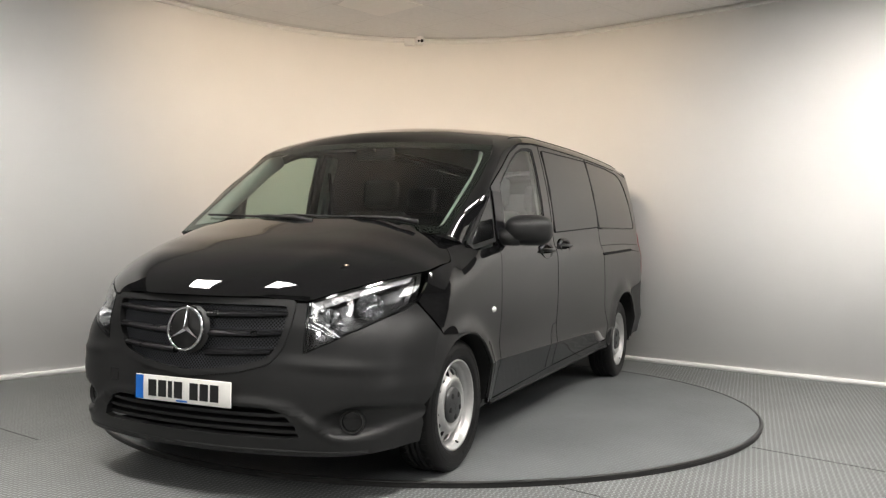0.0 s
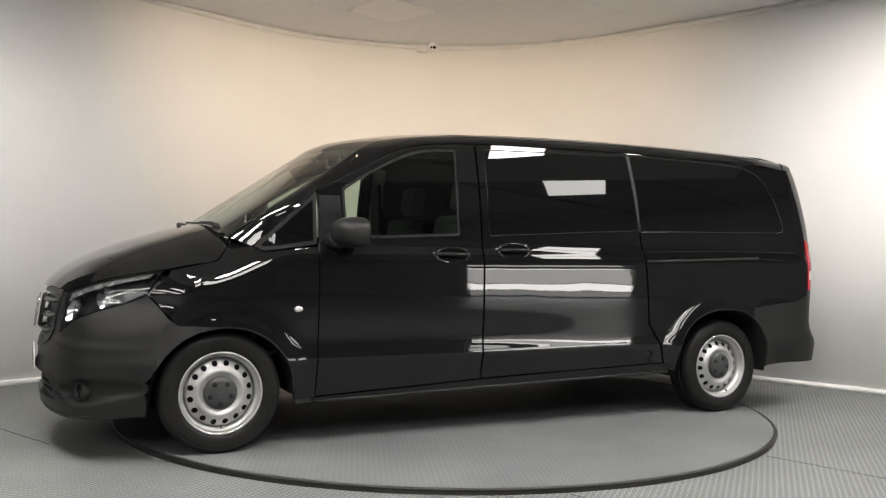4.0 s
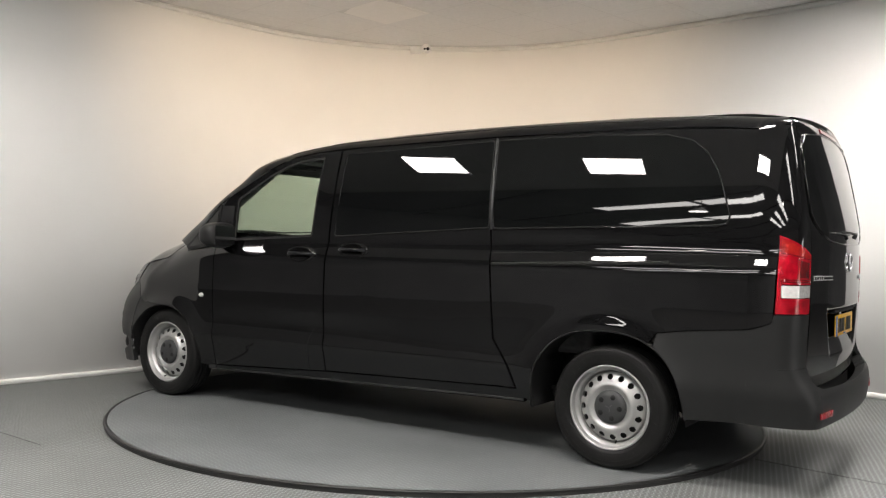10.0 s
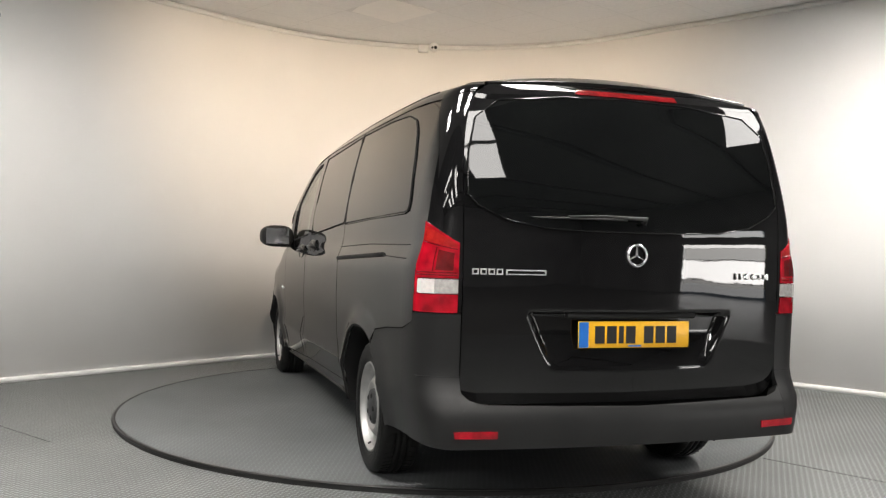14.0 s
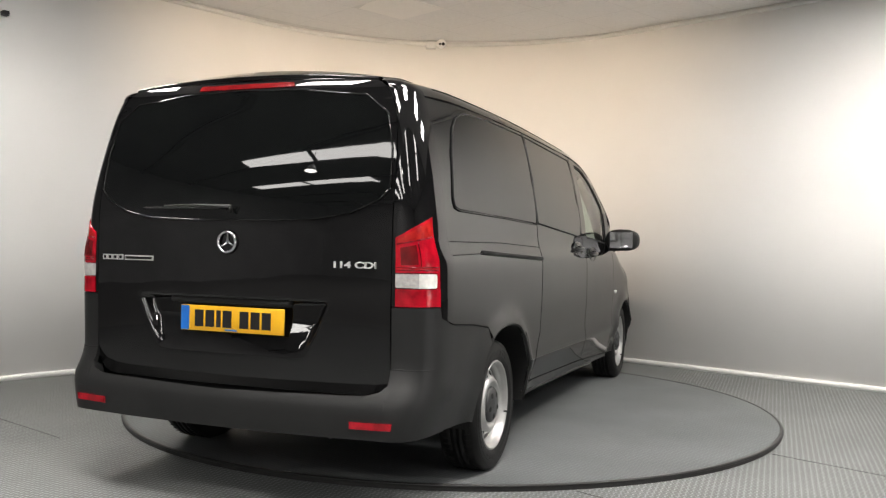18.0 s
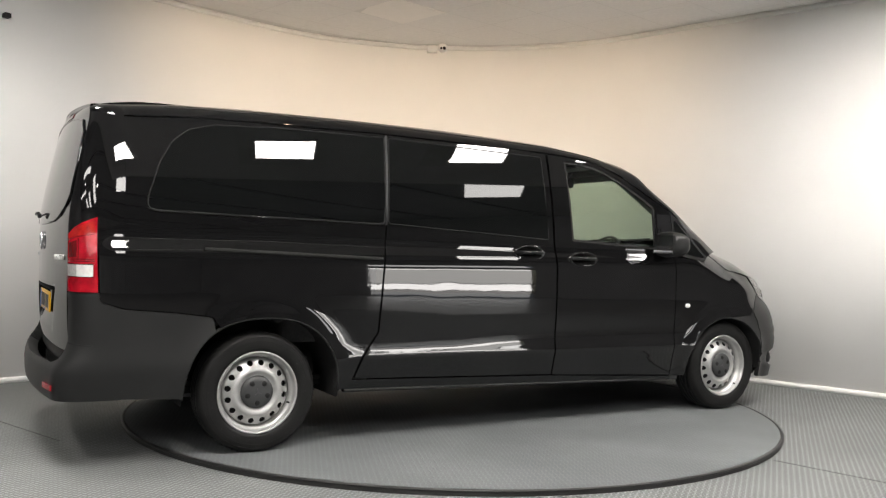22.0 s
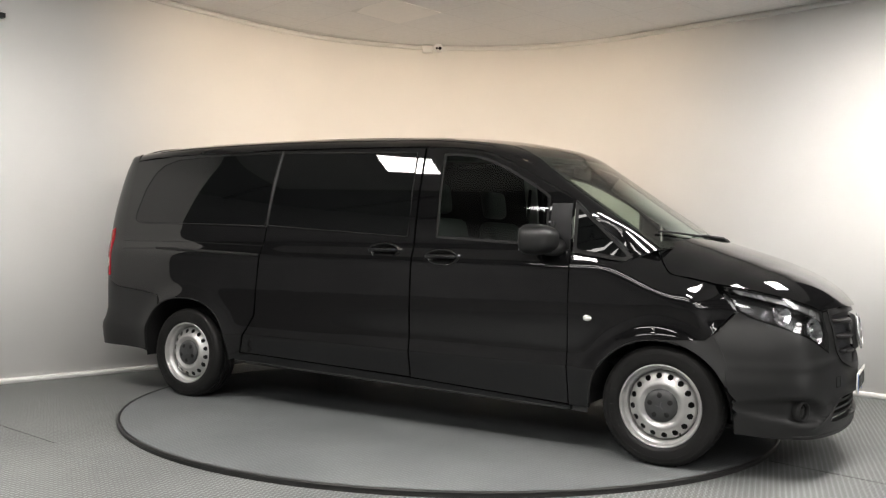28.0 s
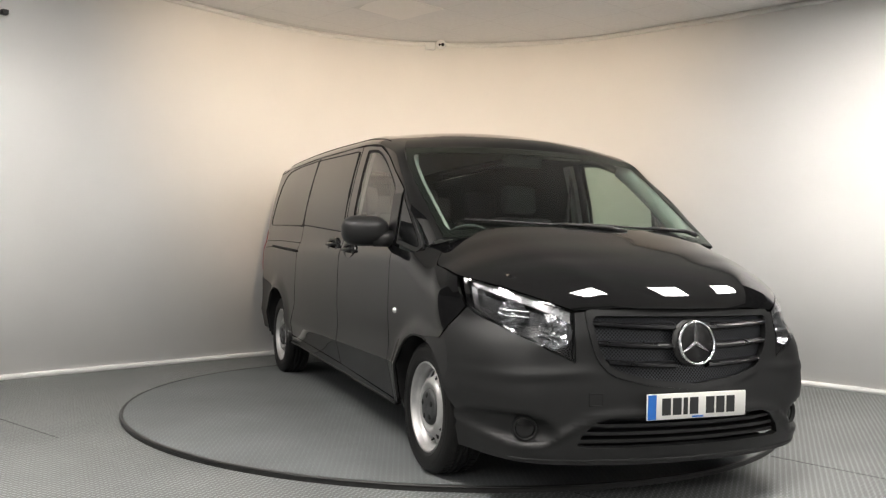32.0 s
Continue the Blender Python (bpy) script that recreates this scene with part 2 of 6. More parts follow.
M_TYRE = simple("tyre_rubber", (0.0085, 0.0085, 0.0085), (0.0150, 0.0148, 0.0145), 7, (0.36, 0.52), strength=0.25, bump_scale=120, Specular_IOR_Level=0.16)
M_RIM = simple("silver_steel_rim", (0.38, 0.38, 0.375), (0.48, 0.48, 0.47), 14, (0.30, 0.44), 0.55, strength=0.06)
M_CAP = simple("grey_hub_cap", (0.028, 0.029, 0.030), (0.038, 0.039, 0.040), 20, (0.4, 0.5))
M_CHROME = simple("chrome", (0.78, 0.78, 0.79), (0.82, 0.82, 0.83), 6, (0.06, 0.11), 1.0, strength=0.0)
M_RED = simple("red_lamp_glass", (0.20, 0.001, 0.006), (0.50, 0.004, 0.018), 16, (0.06, 0.12), strength=0.3, bump_scale=60, distance=0.004)
M_REDDARK = simple("dark_red_lamp_glass", (0.08, 0.002, 0.003), (0.16, 0.004, 0.006), 16, (0.06, 0.12), strength=0.1, bump_scale=60, distance=0.004)
M_AMBERRED = simple("orange_red_lamp_glass", (0.26, 0.005, 0.006), (0.42, 0.018, 0.012), 40, (0.06, 0.12), strength=0.3, bump_scale=80, distance=0.004)
M_LAMPGREY = simple("grey_lamp_glass", (0.34, 0.33, 0.32), (0.48, 0.47, 0.45), 60, (0.08, 0.14), strength=0.3, bump_scale=90, distance=0.003)
M_LAMPWHITE = simple("white_lamp_glass", (0.62, 0.60, 0.58), (0.75, 0.73, 0.70), 60, (0.08, 0.14), strength=0.3, bump_scale=90, distance=0.003)
M_REFLECTOR = simple("lamp_reflector", (0.42, 0.42, 0.43), (0.55, 0.55, 0.56), 20, (0.08, 0.16), 1.0, strength=0.1, bump_scale=55, distance=0.004)
M_SILVER = simple("satin_silver", (0.60, 0.60, 0.60), (0.72, 0.72, 0.72), 9, (0.30, 0.42), 0.55, strength=0.02)
M_STRIP = simple("lamp_light_strip", (0.26, 0.26, 0.26), (0.36, 0.36, 0.36), 20, (0.20, 0.34), 0.6, strength=0.05)
M_PLATE_W = simple("white_plate", (0.74, 0.73, 0.69), (0.79, 0.78, 0.74), 20, (0.25, 0.35), strength=0.02)
M_PLATE_Y = simple("yellow_plate", (0.80, 0.42, 0.015), (0.86, 0.47, 0.02), 20, (0.25, 0.35), strength=0.02)
M_BLUE = simple("blue_plate_band", (0.01, 0.13, 0.50), (0.012, 0.15, 0.55), 20, (0.3, 0.4))
M_INK = simple("black_print", (0.008, 0.008, 0.008), (0.012, 0.012, 0.012), 20, (0.35, 0.45))
M_CABIN = simple("dark_cabin_plastic", (0.055, 0.055, 0.056), (0.075, 0.075, 0.076), 9, (0.5, 0.65), strength=0.2, bump_scale=300)
M_LINING = simple("grey_headliner", (0.17, 0.17, 0.165), (0.21, 0.21, 0.205), 12, (0.85, 0.95), strength=0.05)
M_PALETRIM = simple("pale_grey_pillar_trim", (0.34, 0.34, 0.325), (0.42, 0.42, 0.40), 12, (0.6, 0.75), strength=0.03)
M_SEAT = simple("black_seat_cloth", (0.040, 0.040, 0.041), (0.064, 0.064, 0.065), 60, (0.8, 0.95), strength=0.4, bump_scale=350)
M_WHITEPL = simple("white_camera_plastic", (0.70, 0.70, 0.69), (0.76, 0.76, 0.75), 12, (0.3, 0.4))
M_CLEARIND = simple("indicator_lens", (0.62, 0.62, 0.60), (0.72, 0.72, 0.70), 40, (0.12, 0.2), strength=0.2)
M_LAMPBACK = simple("lamp_inner_bezel", (0.08, 0.08, 0.082), (0.17, 0.17, 0.172), 30, (0.16, 0.28), 0.75, strength=0.05)


# ---- mesh helpers ----
def finish(bm, smooth=False):
    for f in bm.faces:
        f.smooth = smooth
    return bm


def part(name, bm, mat, parent=None, label=""):
    """Links a bmesh as one mesh object under a thing or a part."""
    mesh = bpy.data.meshes.new(name)
    bm.normal_update()
    bm.to_mesh(mesh)
    bm.free()
    mesh.materials.append(mat)
    ob = new(name, mesh)
    ob.parent = parent
    if label:
        tagged(ob, label)
    return ob


def empty(name):
    ob = new(name)
    ob.empty_display_size = 0.1
    return ob


def box(x0, x1, y0, y1, z0, z1, bevel=0.0, segments=2, m=None):
    bm = bmesh.new()
    bmesh.ops.create_cube(bm, size=1.0)
    for v in bm.verts:
        v.co = Vector((x0 + (v.co.x + 0.5) * (x1 - x0), y0 + (v.co.y + 0.5) * (y1 - y0), z0 + (v.co.z + 0.5) * (z1 - z0)))
    if bevel:
        bmesh.ops.bevel(bm, geom=bm.edges[:], offset=bevel, segments=segments, profile=0.5, affect="EDGES", clamp_overlap=True)
        finish(bm, True)
    if m:
        bm.transform(m)
    return bm


def joined(*pieces):
    out = bmesh.new()
    mesh = bpy.data.meshes.new("join")
    for piece in pieces:
        piece.to_mesh(mesh)
        out.from_mesh(mesh)
        piece.free()
    bpy.data.meshes.remove(mesh)
    return out


def prism(outline, z0, z1, m=None):
    """A flat outline in x, y with thickness from z0 to z1."""
    bm = bmesh.new()
    low = [bm.verts.new((x, y, z0)) for x, y in outline]
    high = [bm.verts.new((x, y, z1)) for x, y in outline]
    bm.faces.new(high)
    bm.faces.new(low[::-1])
    for i in range(len(outline)):
        j = (i + 1) % len(outline)
        bm.faces.new((low[i], low[j], high[j], high[i]))
    bmesh.ops.recalc_face_normals(bm, faces=bm.faces[:])
    if m:
        bm.transform(m)
    return bm


def lathe(profile, steps=48, closed=False, m=None, smooth=True):
    """A profile of (radius, height) turned about the z axis."""
    bm = bmesh.new()
    rings = []
    for k in range(steps):
        a = 2 * math.pi * k / steps
        rings.append([bm.verts.new((r * math.cos(a), r * math.sin(a), h)) for r, h in profile])
    n = len(profile)
    for k in range(steps):
        a, b = rings[k], rings[(k + 1) % steps]
        for i in range(n if closed else n - 1):
            j = (i + 1) % n
            bm.faces.new((a[i], b[i], b[j], a[j]))
    bmesh.ops.remove_doubles(bm, verts=bm.verts[:], dist=1e-5)
    bmesh.ops.recalc_face_normals(bm, faces=bm.faces[:])
    finish(bm, smooth)
    if m:
        bm.transform(m)
    return bm


def tube(points, radius, sides=8):
    """A round bar along points."""
    bm = bmesh.new()
    pts = [Vector(p) for p in points]
    rings = []
    for i, p in enumerate(pts):
        d = (pts[min(i + 1, len(pts) - 1)] - pts[max(i - 1, 0)]).normalized()
        a = d.orthogonal().normalized()
        b = d.cross(a)
        r = radius[i] if isinstance(radius, (list, tuple)) else radius
        rings.append([bm.verts.new(p + r * (math.cos(2 * math.pi * k / sides) * a + math.sin(2 * math.pi * k / sides) * b)) for k in range(sides)])
    for p, q in zip(rings, rings[1:]):
        best = min(range(sides), key=lambda s: (p[0].co - q[s].co).length)
        q = q[best:] + q[:best]
        for k in range(sides):
            bm.faces.new((p[k], p[(k + 1) % sides], q[(k + 1) % sides], q[k]))
    bm.faces.new(rings[0][::-1])
    bm.faces.new(rings[-1])
    bmesh.ops.recalc_face_normals(bm, faces=bm.faces[:])
    return finish(bm, True)


def resampled(poly, step):
    """An outline with no side longer than step."""
    out = []
    for (a, b), (c, d) in zip(poly, poly[1:] + poly[:1]):
        n = max(1, int(math.ceil(math.hypot(c - a, d - b) / step)))
        out += [(a + (c - a) * k / n, b + (d - b) * k / n) for k in range(n)]
    return out


def rounded(poly, radius, steps=4):
    """An outline with its corners cut round."""
    out = []
    n = len(poly)
    for i in range(n):
        p, a, b = Vector(poly[i]), Vector(poly[i - 1]), Vector(poly[(i + 1) % n])
        r = radius[i] if isinstance(radius, (list, tuple)) else radius
        if r <= 0:
            out.append(tuple(p))
            continue
        u, v = a - p, b - p
        k = min(r, 0.48 * u.length, 0.48 * v.length)
        s, e = p + u.normalized() * k, p + v.normalized() * k
        for j in range(steps + 1):
            f = j / steps
            q = s * (1 - f) ** 2 + p * 2 * f * (1 - f) + e * f * f
            out.append((q.x, q.y))
    return out


def patch(poly, chart, du, dv, out, thick=0.012, lift=0.0, cuts_u=None, weld=False, back=False):
    """A skin over an outline in chart space, laid onto the body by chart(u, v), with a turned-in rim. out: a point inside the body,
    from which the skin faces away. lift: how far it stands proud."""
    bm = bmesh.new()
    bm.faces.new([bm.verts.new((u, v, 0)) for u, v in poly])
    us, vs = [p[0] for p in poly], [p[1] for p in poly]
    marks = cuts_u or [min(us) + du * k for k in range(1, int((max(us) - min(us)) / du) + 1)]
    for c in marks:
        bmesh.ops.bisect_plane(bm, geom=bm.verts[:] + bm.edges[:] + bm.faces[:], plane_co=(c, 0, 0), plane_no=(1, 0, 0), dist=1e-6)
    for k in range(1, int((max(vs) - min(vs)) / dv) + 1):
        bmesh.ops.bisect_plane(bm, geom=bm.verts[:] + bm.edges[:] + bm.faces[:], plane_co=(0, min(vs) + dv * k, 0), plane_no=(0, 1, 0), dist=1e-6)
    big = [f for f in bm.faces if len(f.verts) > 4]
    if big:
        bmesh.ops.triangulate(bm, faces=big)
    for v in bm.verts:
        v.co = Vector(chart(v.co.x, v.co.y))
    if weld:
        bmesh.ops.remove_doubles(bm, verts=bm.verts[:], dist=1e-5)
    bm.normal_update()
    centre = Vector(out)
    if sum(f.calc_area() * f.normal.dot(f.calc_center_median() - centre) for f in bm.faces) < 0:
        bmesh.ops.reverse_faces(bm, faces=bm.faces[:])
    bm.normal_update()
    normals = {v: v.normal.copy() for v in bm.verts}
    if lift:
        for v in bm.verts:
            v.co += normals[v] * lift
    finish(bm, True)
    rim = [e for e in bm.edges if len(e.link_faces) == 1]
    top, low = {}, {}
    for e in rim:
        for v in e.verts:
            if v not in top:
                top[v] = bm.verts.new(v.co)
                low[v] = bm.verts.new(v.co - normals[v] * thick)
    for e in rim:
        f = e.link_faces[0]
        a, b = e.verts
        loop = next(l for l in f.loops if l.edge == e)
        if loop.vert != a:
            a, b = b, a
        bm.faces.new((top[b], top[a], low[a], low[b]))
    return bm


def within(p, poly):
    """Whether a point lies inside an outline."""
    odd = False
    for (a, b), (c, d) in zip(poly, poly[1:] + poly[:1]):
        if (b > p.y) != (d > p.y) and p.x < (c - a) * (p.y - b) / (d - b) + a:
            odd = not odd
    return odd


def mirrored(bm):
    """A copy of a bmesh on the other side of the van's middle plane."""
    other = bm.copy()
    for v in other.verts:
        v.co.y = -v.co.y
    bmesh.ops.reverse_faces(other, faces=other.faces[:])
    return other


def pair(name, bm, mat, parent, label=""):
    """A part and its mirror image."""
    twin = mirrored(bm)
    return part(name, bm, mat, parent, label), part(name, twin, mat, parent, label)


# ---- the room ----
ARC_C, ARC_R = (0.027, 0.558), 2.66
ARC_ENDS = (49.1, 139.9)      # degrees, where the round ends on either side
WALL_ENDS = (3.13, 3.45)
CEIL_Z = 3.277
FLOOR_Z = -0.03


def ceiling_z(x, y):
    return CEIL_Z + 0.010 * x + 0.005 * y


def wall_line(inset=0.0, reach=None, steps=40):
    """The plan of the wall: two straight runs joined by a quarter round, moved inwards by inset."""
    r = ARC_R - inset
    first, last = (math.radians(a) for a in ARC_ENDS)
    right, left = (reach, reach) if reach else WALL_ENDS
    pts = []
    for k in range(steps + 1):
        a = first + (last - first) * k / steps
        pts.append((ARC_C[0] + r * math.cos(a), ARC_C[1] + r * math.sin(a)))
    start = (pts[0][0] + right * math.sin(first), pts[0][1] - right * math.cos(first))
    end = (pts[-1][0] - left * math.sin(last), pts[-1][1] + left * math.cos(last))
    return [start] + pts + [end]


def wall_strip(inset, depth, z0, z1, follow=False, reach=None):
    """A band that follows the wall; follow: its upper and lower edges run with the ceiling."""
    bm = bmesh.new()
    a, b = wall_line(inset, reach), wall_line(inset - depth, reach)
    cols = []
    for p, q in zip(a, b):
        zp = ceiling_z(*p) if follow else 0.0
        cols.append([bm.verts.new((p[0], p[1], z0 + zp)), bm.verts.new((p[0], p[1], z1 + zp)), bm.verts.new((q[0], q[1], z1 + zp)), bm.verts.new((q[0], q[1], z0 + zp))])
    for c, d in zip(cols, cols[1:]):
        for k in range(4):
            bm.faces.new((c[k], d[k], d[(k + 1) % 4], c[(k + 1) % 4]))
    bm.faces.new(cols[0])
    bm.faces.new(cols[-1][::-1])
    bmesh.ops.recalc_face_normals(bm, faces=bm.faces[:])
    for f in bm.faces:
        f.smooth = abs(f.normal.z) < 0.5
    return bm


def build_room():
    ground = bmesh.new()
    bmesh.ops.create_grid(ground, x_segments=8, y_segments=8, size=5.6)
    ground.transform(pose(0, -1, FLOOR_Z))
    tagged(part("floor", ground, M_FLOOR), "grey vinyl floor with a small raised tread pattern", "floor", kind="structure")
    slab = bmesh.new()
    bmesh.ops.create_grid(slab, x_segments=2, y_segments=2, size=24)
    slab.transform(pose(0, -6, FLOOR_Z - 0.004))
    tagged(part("shed_floor", slab, M_CONCRETE), "grey concrete floor of the surrounding shed", "floor", kind="structure")
    tagged(part("wall_back", wall_strip(0.0, 0.12, FLOOR_Z, 3.60), M_WALL), "off-white wall curved round the turntable", "wall", kind="structure")
    tagged(part("baseboard", wall_strip(0.012, 0.012, FLOOR_Z, 0.012), M_TRIM), "thin white skirting along the curved wall", "skirting", kind="structure")
    tagged(part("trim", wall_strip(0.012, 0.012, -0.042, -0.004, True), M_TRIM), "white edge trim under the ceiling", "trim", kind="structure")
    # The suspended ceiling: a square on the slant, its tiles in one mesh.
    h = math.sqrt(0.5)
    step = 0.60
    origin = Vector((-0.577, 1.85))
    ua, ub = Vector((h, h)), Vector((-h, h))
    tiles, rails = bmesh.new(), bmesh.new()
    front_tip = -5.45
    bounds = wall_line(0.02, 4.9) + [(0.2, front_tip)]

    def inside(p):
        return within(p, bounds)

    for i in range(-16, 10):
        for j in range(-16, 10):
            c = origin + ua * step * i + ub * step * j
            if (i, j) == (0, 0) or any((Vector(p) - c).length < 0.36 for p in PANELS):
                continue
            corners = [c + ua * sa * step * 0.4935 + ub * sb * step * 0.4935 for sa, sb in ((-1, -1), (1, -1), (1, 1), (-1, 1))]
            n = sum(inside(p) for p in corners)
            if n == 0:
                continue
            if n < 4:
                clipped = []
                for k in range(4):
                    a, b = corners[k], corners[(k + 1) % 4]
                    for s in range(6):
                        p = a.lerp(b, s / 6)
                        if inside(p):
                            clipped.append(p)
                corners = clipped
                if len(corners) < 3:
                    continue
            tiles.faces.new([tiles.verts.new((p.x, p.y, ceiling_z(p.x, p.y) + 0.004)) for p in corners][::-1])
    outline = wall_line(-0.05, 5.0) + [(0.2, front_tip)]
    up = bmesh.new()
    low = [up.verts.new((x, y, ceiling_z(x, y) + 0.006)) for x, y in outline]
    high = [up.verts.new((x, y, ceiling_z(x, y) + 0.35)) for x, y in outline]
    up.faces.new(low[::-1])
    up.faces.new(high)
    for k in range(len(outline)):
        j = (k + 1) % len(outline)
        up.faces.new((low[k], low[j], high[j], high[k]))
    bmesh.ops.recalc_face_normals(up, faces=up.faces[:])
    tagged(part("ceiling", up, M_GRID), "white metal ceiling grid and its edge", "ceiling", kind="structure")
    tagged(part("ceiling_tiles", tiles, M_CEIL), "pale grey mineral ceiling tiles laid on the slant", "ceiling", kind="structure")
    blank = prism([tuple(ua * sa * 0.295 + ub * sb * 0.295) for sa, sb in ((-1, -1), (1, -1), (1, 1), (-1, 1))], -0.004, 0.002)
    ob = tagged(part("ceiling_panel", blank, M_CEIL_NEW), "plain white blank panel in the tiled ceiling", "ceiling panel")
    ob.location = (origin.x, origin.y, ceiling_z(origin.x, origin.y) + 0.0065)
    # Lit panels.
    for x, y in PANELS:
        thing = empty("ceiling_light")
        thing.matrix_world = pose(x, y, ceiling_z(x, y), 0, 0, 45)
        part("diffuser", box(-0.28, 0.28, -0.28, 0.28, -0.004, 0.004), M_LED, thing, "bright white light diffuser")
        rim = joined(box(-0.30, 0.30, -0.30, -0.281, -0.010, 0.006), box(-0.30, 0.30, 0.281, 0.30, -0.010, 0.006),
                     box(-0.30, -0.281, -0.281, 0.281, -0.010, 0.006), box(0.281, 0.30, -0.281, 0.281, -0.010, 0.006))
        part("frame", rim, M_TRIM, thing)
        tagged(thing, "square lit panel set flush in the tiled ceiling", "ceiling light", "lit ceiling panels")
    # Housing made up for the added warm spot, outside the view.
    spot = empty("spotlight")
    spot.matrix_world = look((-0.30, -1.69, 3.085), (-0.40, 3.2, 2.95))
    part("housing", lathe([(0.02, 0.16), (0.05, 0.15), (0.055, 0.04), (0.052, 0.05), (0.0, 0.055)], 24), M_WHITEPL, spot)
    part("bracket", box(-0.012, 0.012, 0.02, 0.18, 0.07, 0.10, 0.003), M_WHITEPL, spot)
    # Unseen plate added to block the spot's upward light from the ceiling.
    part("beam_plate", box(-0.05, 0.05, 0.0060, 0.0068, -0.163, -0.05), M_BLACK, spot, "added black plate that keeps the spot off the ceiling")
    tagged(spot, "added spotlight out of view under the ceiling, warms the back wall", "spotlight")
    # Floor seams.
    for a, b in (((-2.80, -0.85), (-2.17, -1.35)), ((1.80, -1.28), (4.60, -4.10)), ((0.60, -2.13), (2.10, -3.60)), ((-2.8, -0.85), (-3.6, -0.2))):
        p, q = Vector(a), Vector(b)
        d = q - p
        seam = box(0, d.length, -0.003, 0.003, 0.0, 0.0015, 0)
        seam.transform(pose(p.x, p.y, FLOOR_Z, 0, 0, math.degrees(math.atan2(d.y, d.x))))
        tagged(part("floor_seam", seam, M_SEAM), "dark joint between two sheets of floor vinyl", "floor seam", kind="structure")


def build_shed():
    """The dark building round the studio, seen in the reflections alone."""
    x0, x1, y0, y1, top = -16.0, 16.0, -21.0, 9.0, 6.5
    for name, dims in (("wall_south", (x0, x1, y0 - 0.2, y0, FLOOR_Z, top)), ("wall_north", (x0, x1, y1, y1 + 0.2, FLOOR_Z, top)),
                       ("wall_west", (x0 - 0.2, x0, y0, y1, FLOOR_Z, top)), ("wall_east", (x1, x1 + 0.2, y0, -12.6, FLOOR_Z, top)), ("wall_east", (x1, x1 + 0.2, -7.6, y1, FLOOR_Z, top)),
                       ("wall_east", (x1, x1 + 0.2, -12.6, -7.6, 3.10, top)), ("wall_east", (x1, x1 + 0.2, -12.6, -7.6, 1.80, 2.43)), ("wall_east", (x1, x1 + 0.2, -12.6, -7.6, 0.865, 0.895)), ("wall_east", (x1, x1 + 0.2, -12.6, -7.6, 1.515, 1.535))):
        tagged(part(name, box(*dims), M_SHED), "grey cladding of the surrounding shed", "wall", kind="structure")
    roof = box(x0, x1, y0, y1, top, top + 0.2)
    tagged(part("shed_roof", roof, M_SHED_ROOF), "grey shed roof sheeting", "roof", kind="structure")
    for k in range(6):
        y = -18.5 + 3.0 * k
        tagged(part("roof_beam", box(x0, x1, y - 0.08, y + 0.08, 6.38, 6.49, 0.01), M_STEEL), "dark steel roof beam", "beam", kind="structure")


def build_bay_lamp(x, y):
    """A hanging shed lamp with a wide shade."""
    thing = empty("bay_lamp")
    part("shade", lathe([(0.05, 0.30), (0.09, 0.28), (0.20, 0.05), (0.24, 0.0), (0.19, 0.05), (0.08, 0.24)], 32), M_SHED, thing)
    part("glass", lathe([(0.0, -0.03), (0.12, -0.02), (0.20, 0.02)], 32), M_LAMPGLOW, thing, "lit white lamp glass")
    part("rod", tube([(0, 0, 0.28), (0, 0, 0.90)], 0.012, 8), M_STEEL, thing)
    thing.matrix_world = pose(x, y, 5.6)
    return tagged(thing, "hanging shed lamp with a wide dark shade", "bay lamp", "hanging shed lamps")


def build_camera_box(x, y, z, yaw):
    """A small surveillance camera with its cable box on the wall."""
    thing = empty("security_camera")
    part("body", lathe([(0.0, 0.05), (0.03, 0.048), (0.045, 0.03), (0.05, 0.0), (0.046, -0.025), (0.0, -0.05)], 28, m=pose(0, 0, 0, 90)), M_WHITEPL, thing)
    part("lens", lathe([(0.0, 0.012), (0.014, 0.010), (0.018, 0.0)], 18, m=pose(0.018, -0.045, -0.012, 90)), M_GLOSSBLACK, thing, "dark camera lens")
    part("lens", lathe([(0.0, 0.010), (0.010, 0.008), (0.012, 0.0)], 18, m=pose(-0.014, -0.047, -0.014, 90)), M_GLOSSBLACK, thing, "dark sensor window")
    part("mount", box(-0.03, 0.03, 0.02, 0.10, 0.02, 0.06, 0.006), M_WHITEPL, thing)
    part("cable_box", box(-0.17, -0.06, 0.03, 0.075, -0.045, 0.035, 0.008), M_WHITEPL, thing)
    thing.matrix_world = pose(x, y, z, 0, 0, yaw)
    return tagged(thing, "small white security camera high on the curved wall", "security camera")


def build_turntable():
    thing = empty("turntable")
    r = 2.195
    part("deck", lathe([(0.0, 0.0), (0.8, 0.0), (1.6, 0.0), (r - 0.022, 0.0), (r - 0.022, -0.02)], 128, smooth=False), M_DECK, thing)
    part("edge_trim", lathe([(r - 0.0215, -0.01), (r - 0.0215, 0.0015), (r - 0.003, 0.0015), (r, -0.003), (r, -0.010), (r - 0.004, -0.010)], 160), M_EDGE_TOP, thing, "worn dark metal edge trim")
    part("skirt", lathe([(r - 0.006, -0.009), (r - 0.006, -0.0295)], 160), M_EDGE, thing, "black rubber skirt")
    return tagged(thing, "large round vehicle turntable with a grey tread deck", "turntable")


